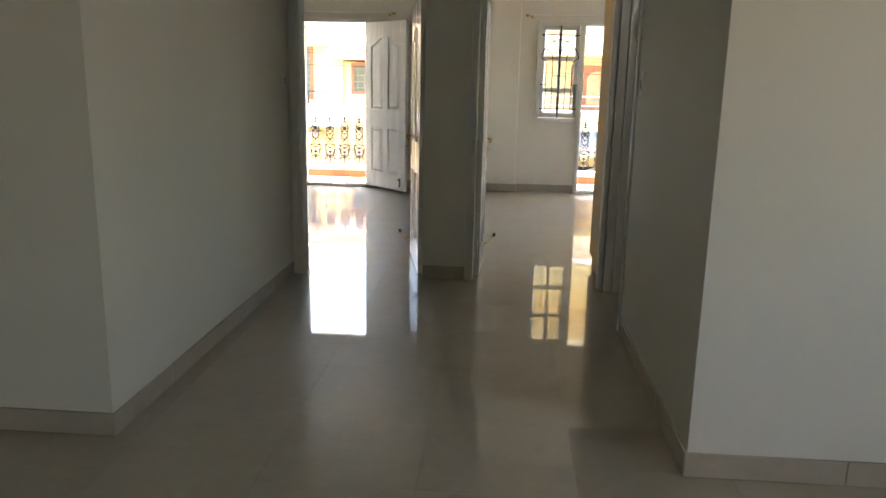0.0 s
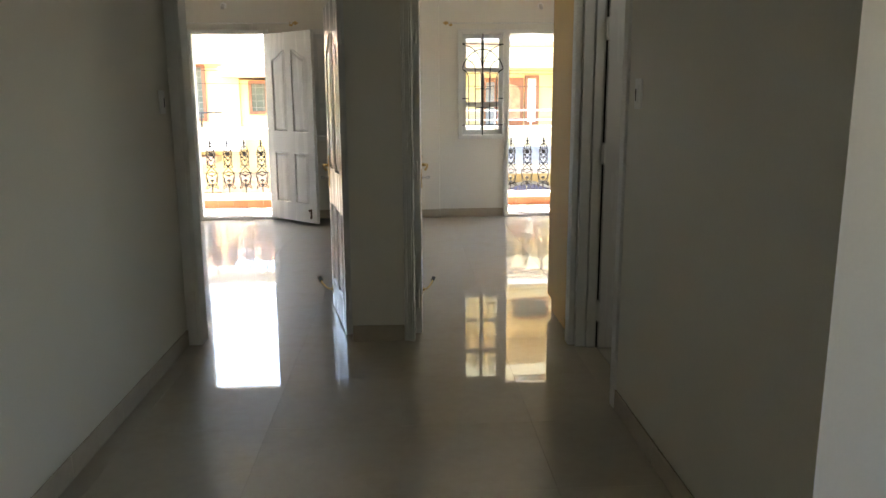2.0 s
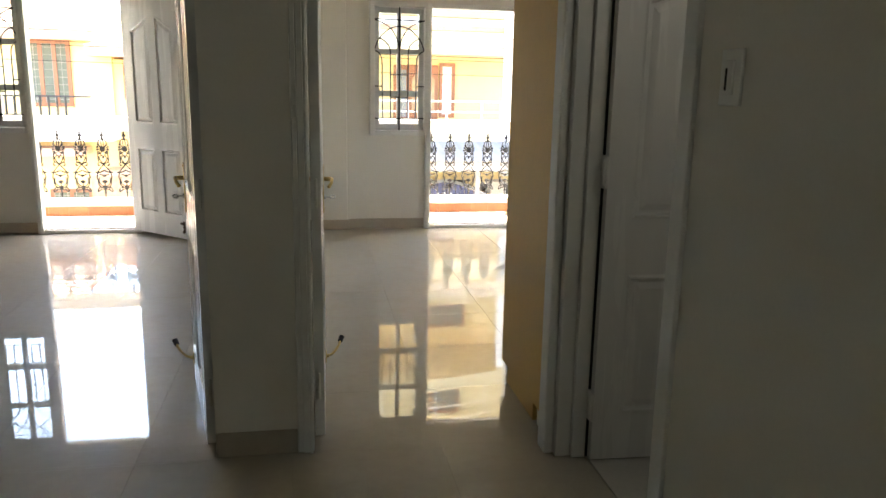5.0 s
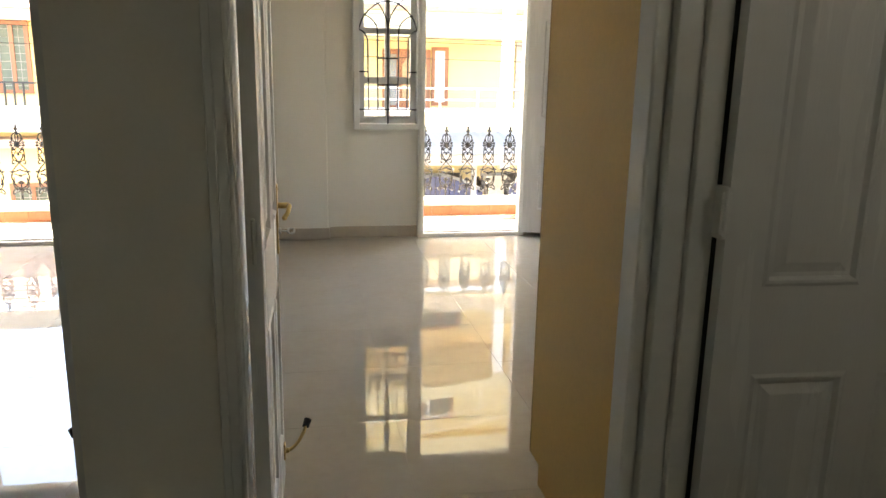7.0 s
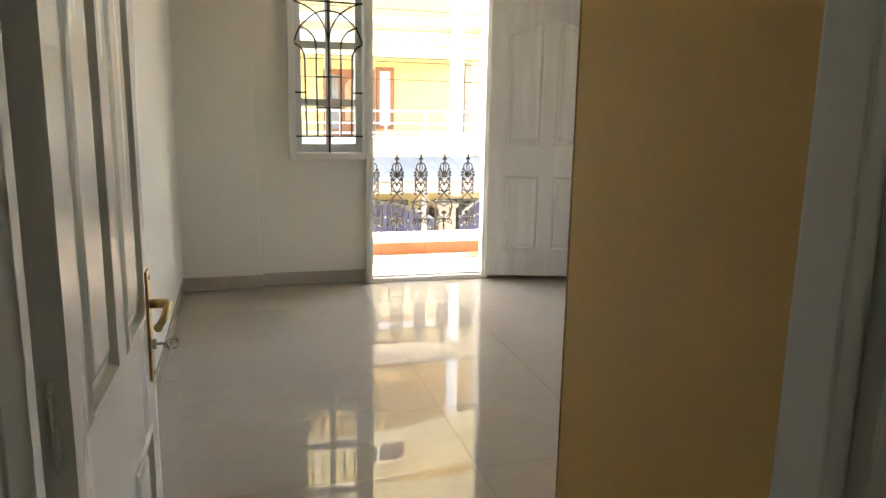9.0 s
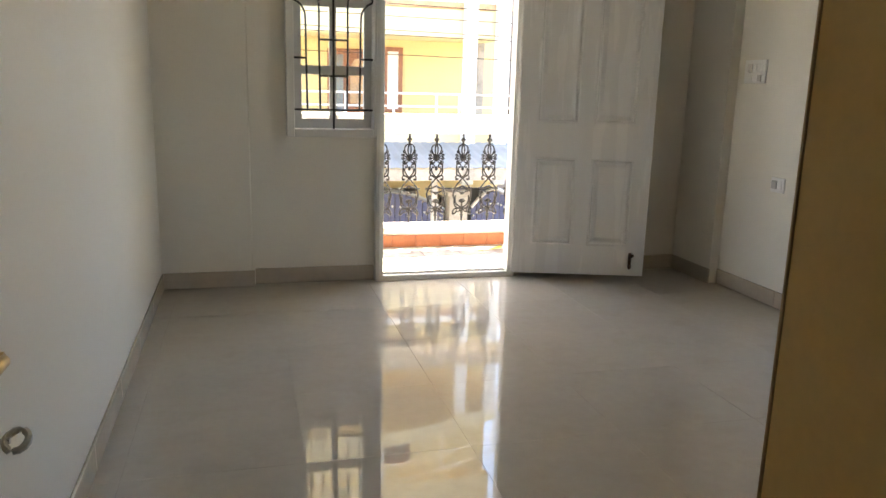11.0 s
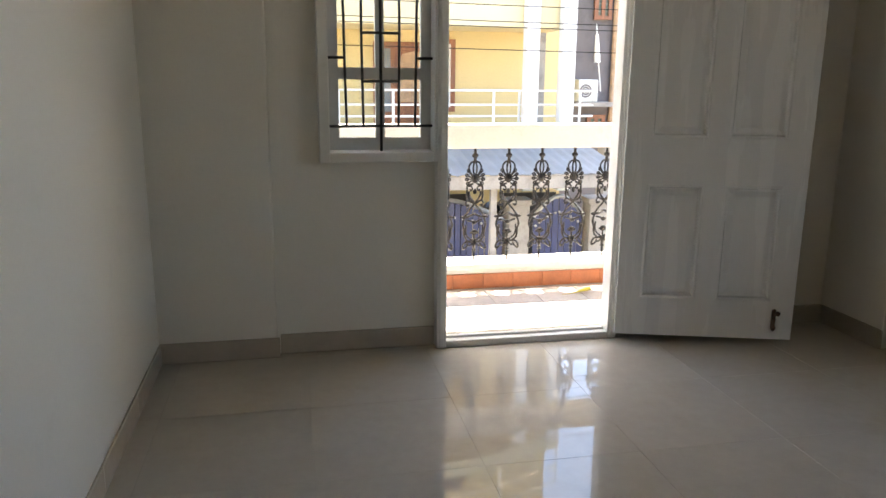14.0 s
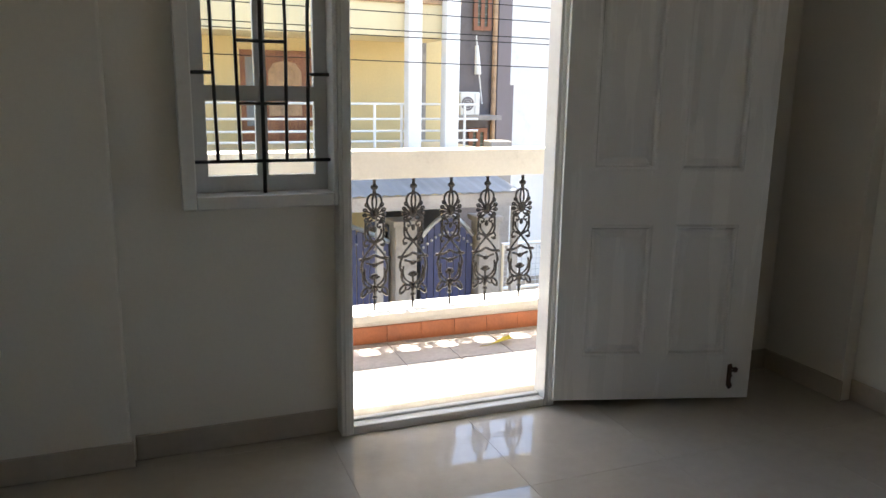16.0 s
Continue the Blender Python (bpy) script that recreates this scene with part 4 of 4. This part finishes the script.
vg = [[tb.verts.new((1.9 + 1.75 * i / NX, 17.15 + 0.8 * j / NY, -0.62 - 0.18 * math.sin(3.3 * i / NX * math.pi) ** 2 + 0.16 * noise.noise(Vector((i * 0.21, j * 0.5, 3.1))) + 0.12 * j / NY)) for j in range(NY + 1)] for i in range(NX + 1)]
for i in range(NX):
    for j in range(NY):
        tb.faces.new((vg[i][j], vg[i + 1][j], vg[i + 1][j + 1], vg[i][j + 1]))
got = bmesh.ops.extrude_face_region(tb, geom=tb.faces[:])["geom"]
bmesh.ops.translate(tb, vec=(0, 0, -0.03), verts=[g for g in got if isinstance(g, bmesh.types.BMVert)])
part("sheet", tb, M_BLACKCAR, tarp)
part("prop", cyl(bmesh.new(), (2.2, 17.8, GZ), (2.2, 17.8, -0.75), 0.03, 8), M_STEEL, tarp)
part("prop", cyl(bmesh.new(), (3.4, 17.8, GZ), (3.4, 17.8, -0.75), 0.03, 8), M_STEEL, tarp)

# white block added as a backdrop, covering the horizon with bare white
ph = thing("white_backdrop", "plain white house block added as a backdrop along the street", "house")
part("wall", B((6.9, 15.0, 23.0, 31.0, GZ, 4.6)), M_WHITE, ph)
part("parapet", B((6.85, 15.05, 22.95, 23.15, 4.6, 5.3), bevel=0.01), M_WHITE, ph)
part("floor_band", B((6.88, 15.02, 22.93, 23.0, 1.55, 1.75)), M_WHITE, ph)

# grey house beside it
gh = thing("grey_house", "dark grey unfinished house with a drain pipe and an outdoor unit", "house")
part("wall", B((5.30, 6.30, 20.0, 28.0, GZ, 3.6)), M_GREYB, gh)
part("pier", B((6.301, 6.62, 19.9, 28.0, GZ, 1.45), (6.301, 6.55, 19.9, 28.0, 1.45, 3.6)), M_MAUVE, gh, "paler grey plastered pier")
for a, b, z0, z1 in ((5.84, 6.17, 2.36, 3.3), (5.8, 6.15, 0.15, 0.7)):
    house_window(gh, a, b, z0, z1, 19.96, 2)
part("drain_pipe", cyl(bmesh.new(), (6.245, 19.93, GZ), (6.245, 19.93, 3.6), 0.045, 10), M_PIPE, gh, "rust-stained drain pipe")
part("ledge", B((5.4, 6.19, 19.45, 20.0, 0.86, 0.935)), M_CONC, gh)
part("wire", tube(bmesh.new(), [(5.86, 19.86, 2.28), (5.89, 19.82, 1.8), (5.99, 19.84, 1.12)], 0.012, 6), M_WHITE, gh, "white conduit")
part("lamp_bracket", cyl(bmesh.new(), (5.87, 19.85, 2.1), (5.89, 19.82, 1.62), 0.03, 10, 0.06), M_WHITE, gh, "white street lamp shade")
ac = thing("air_conditioner_unit", "boxy white outdoor air-conditioning unit on a ledge", "air conditioner")
part("case", B((5.44, 5.80, 19.50, 19.80, 0.936, 1.325), bevel=0.015), M_ACWHITE, ac)
part("fan_recess", cyl(bmesh.new(), (5.57, 19.505, 1.13), (5.57, 19.494, 1.13), 0.115, 20), M_GREYB, ac, "dark round fan opening")
bm = bmesh.new()
for r in (0.04, 0.08, 0.12):
    tube(bm, [(5.57 + r * math.cos(a), 19.488, 1.13 + r * math.sin(a)) for a in [2 * math.pi * i / 20 for i in range(20)]], 0.004, 5, closed=True)
part("fan_grille", bm, M_ACWHITE, ac, "round fan guard")
part("service_cover", B((5.705, 5.79, 19.488, 19.503, 0.96, 1.30), bevel=0.004), M_ACWHITE, ac)
gp = thing("concrete_column", "bare grey concrete column beside the gate", "column")
part("shaft", B((5.30, 5.63, 17.9, 18.2, GZ, 0.62), bevel=0.01), M_CONC, gp)
fn = thing("wire_fence", "pipe-framed wire mesh fence beside the gate", "fence")
for z in (-0.76, -1.4, GZ + 0.1):
    part("rail_pipe", cyl(bmesh.new(), (5.08, 17.0, z), (7.4, 17.0, z), 0.025, 8), M_STEEL, fn)
for x in (5.1, 6.2, 7.35):
    part("post", cyl(bmesh.new(), (x, 17.0, GZ), (x, 17.0, -0.74), 0.03, 8), M_STEEL, fn)
bm = bmesh.new()
for i in range(30):
    x = 5.1 + i * 0.077
    cyl(bm, (x, 17.0, GZ + 0.1), (x, 17.0, -0.76), 0.004, 4)
for i in range(26):
    z = GZ + 0.12 + i * 0.08
    cyl(bm, (5.1, 17.0, z), (7.35, 17.0, z), 0.004, 4)
part("mesh", bm, M_STEEL, fn)


def hip_roof(root, x0, x1, y0, y1, z0, z1, over=0.35):
    """Courses of roof tiles climbing to a short ridge."""
    k = min(x1 - x0, y1 - y0) / 2
    xm0, xm1, ym0, ym1 = x0 + k, x1 - k, y0 + k, y1 - k
    n = 9
    for i in range(n):
        t0, t1 = i / n, (i + 1) / n

        def ring(t, lift):
            a, b = x0 - over + (xm0 - x0 + over) * t, x1 + over + (xm1 - x1 - over) * t
            c, d = y0 - over + (ym0 - y0 + over) * t, y1 + over + (ym1 - y1 - over) * t
            z = z0 + (z1 - z0) * t + lift
            return [(a, c, z), (b, c, z), (b, d, z), (a, d, z)]
        bm = bmesh.new()
        lo = [bm.verts.new(p) for p in ring(t0, 0.05)]
        lo2 = [bm.verts.new(p) for p in ring(t0, 0.0)]
        hi = [bm.verts.new(p) for p in ring(t1, 0.02)]
        for e in range(4):
            f = (e + 1) % 4
            bm.faces.new((lo[e], lo[f], hi[f], hi[e]))
            bm.faces.new((lo2[e], lo2[f], lo[f], lo[e]))
        bm.faces.new(lo2)
        part("tile_course", bm, M_ROOF, root, "" if i else "red clay roof tiles")
    part("fascia", B((x0 - over, x1 + over, y0 - over, y1 + over, z0 - 0.16, z0 - 0.004)), M_ROOF, root)


lh = thing("tiled_house", "bright yellow house with red clay hip roofs and teak windows", "house")
part("wall", B((-5.85, -3.78, 19.0, 26.0, GZ, 2.28)), M_YWALL, lh, "yellow washed wall")
part("wall", B((-3.775, -1.3, 19.1, 26.0, GZ, 1.86)), M_YWALL, lh, "yellow washed wall")
part("band", B((-5.95, -3.7, 18.3, 19.0, 0.30, 0.62)), M_WHITE, lh, "white balcony edge")
hip_roof(lh, -5.85, -4.48, 18.9, 26.2, 2.36, 3.4)
hip_roof(lh, -3.84, -1.2, 18.5, 26.2, 2.06, 2.62, 0.24)
house_window(lh, -5.35, -4.52, 0.93, 2.20, 18.96, 3)
house_window(lh, -3.58, -2.75, 1.08, 1.84, 19.06, 2)
house_window(lh, -5.1, -4.3, -1.9, -0.7, 18.96, 2)
part("ledge", B((-5.6, -4.25, 18.25, 18.99, 0.02, 0.16)), M_ROOF, lh, "tiled ledge")
part("porch_wall", B((-3.9, -2.6, 17.4, 18.9, GZ, -0.25)), M_PIPE, lh, "brown porch wall")
pipe_rail(lh, -5.8, -4.05, 18.35, 0.62, [-5.7 + 0.15 * i for i in range(9)], [1.14], M_IRON)

tr = thing("street_tree", "leafy street tree beyond the yellow house", "tree", pose(-8.3, 22.0, GZ))
tk = bmesh.new()
tube(tk, spline([(0, 0, 0), (0.08, 0.03, 1.2), (-0.05, 0.05, 2.3), (0.1, 0, 3.2)]), 0.13, 9)
part("trunk", tk, M_EARTH, tr, "grey-brown trunk")
lb_ = bmesh.new()
cr = bmesh.new()
for k in range(9):
    a, e = 2.4 * k, 0.25 + 0.09 * k
    tip = Vector((1.5 * math.cos(a) * math.cos(e), 1.5 * math.sin(a) * math.cos(e), 3.0 + 1.6 * math.sin(e)))
    tube(lb_, spline([(0.05, 0.02, 2.3 + 0.08 * k), (tip.x * 0.5, tip.y * 0.5, 2.5 + 0.5 * (tip.z - 2.5)), tuple(tip)]), 0.035, 6)
    for j in range(130):
        u = Vector((random.gauss(0, 1), random.gauss(0, 1), random.gauss(0, 0.8))) * 0.36 + tip
        n = Vector((random.gauss(0, 1), random.gauss(0, 1), random.gauss(0.6, 1))).normalized()
        s = n.orthogonal().normalized()
        t = n.cross(s)
        r = random.uniform(0.05, 0.10)
        cr.faces.new([cr.verts.new(u + s * r * 1.5), cr.verts.new(u + t * r * 0.6), cr.verts.new(u - s * r * 1.5), cr.verts.new(u - t * r * 0.6)])
part("limbs", lb_, M_EARTH, tr)
part("crown", cr, M_FOLIAGE, tr, "dark green leaves")
for k, (z, sag, y) in enumerate(((2.55, 0.25, 13.6), (2.25, 0.20, 13.9), (2.12, 0.22, 13.7), (2.0, 0.24, 13.8), (1.89, 0.18, 13.8), (1.66, 0.16, 13.8))):
    c = thing("overhead_cable", "thin black overhead service cable across the street", "cable", group="overhead cables")
    pts = [(-26 + 2.2 * i, y + 0.02 * i, z + 0.5 - 0.03 * i - sag * 4 * ((i / 24) * (1 - i / 24))) for i in range(25)]
    part("wire", tube(bmesh.new(), pts, 0.0045, 5), M_CABLE, c)
for x in (-26.2, 26.9):
    p = thing("utility_pole", "grey concrete utility pole carrying cables", "pole")
    part("shaft", cyl(bmesh.new(), (x, 14.0, GZ), (x, 14.0, 4.2), 0.14, 14, 0.10), M_CONC, p)
    part("crossarm", B((x - 0.05, x + 0.05, 13.3, 14.7, 2.9, 3.0)), M_STEEL, p)

# ---- floor tiles, last ----
fl = bpy.data.objects["floor"]
S, G = 0.60, 0.0005
OX, OY = -0.05, 0.2
shared = {}
for nd in M_TILE.node_tree.nodes:
    if nd.bl_idname == "ShaderNodeTexCoord":
        nd.object = fl


def floor_tile(x0, x1, y0, y1):
    k = (round(x1 - x0, 4), round(y1 - y0, 4))
    if k not in shared:
        w, d = k
        bm = bmesh.new()
        box(bm, 0, w, 0, d, -0.006, 0.0, bevel=0.0004)
        shared[k] = finish(bm, "tile", M_TILE)
    ob = new("tile", shared[k])
    ob.parent = fl
    ob.location = (x0, y0, random.uniform(-0.0002, 0.0002))


for x0, x1, y0, y1 in ((-1.343, 0.973, 2.84, 5.625), (-5.4, 4.6, -3.48, 2.84), (-1.256, -0.353, 5.625, 5.745), (0.057, 0.983, 5.625, 5.745), (-0.143, 3.533, 5.745, 10.425), (-4.9, -0.331, 5.745, 10.425)):
    i0, j0 = math.floor((x0 - OX) / S), math.floor((y0 - OY) / S)
    for i in range(i0, math.ceil((x1 - OX) / S)):
        for j in range(j0, math.ceil((y1 - OY) / S)):
            a, b = max(x0, OX + i * S + G), min(x1, OX + (i + 1) * S - G)
            c, d = max(y0, OY + j * S + G), min(y1, OY + (j + 1) * S - G)
            if b - a > 0.02 and d - c > 0.02:
                floor_tile(a, b, c, d)
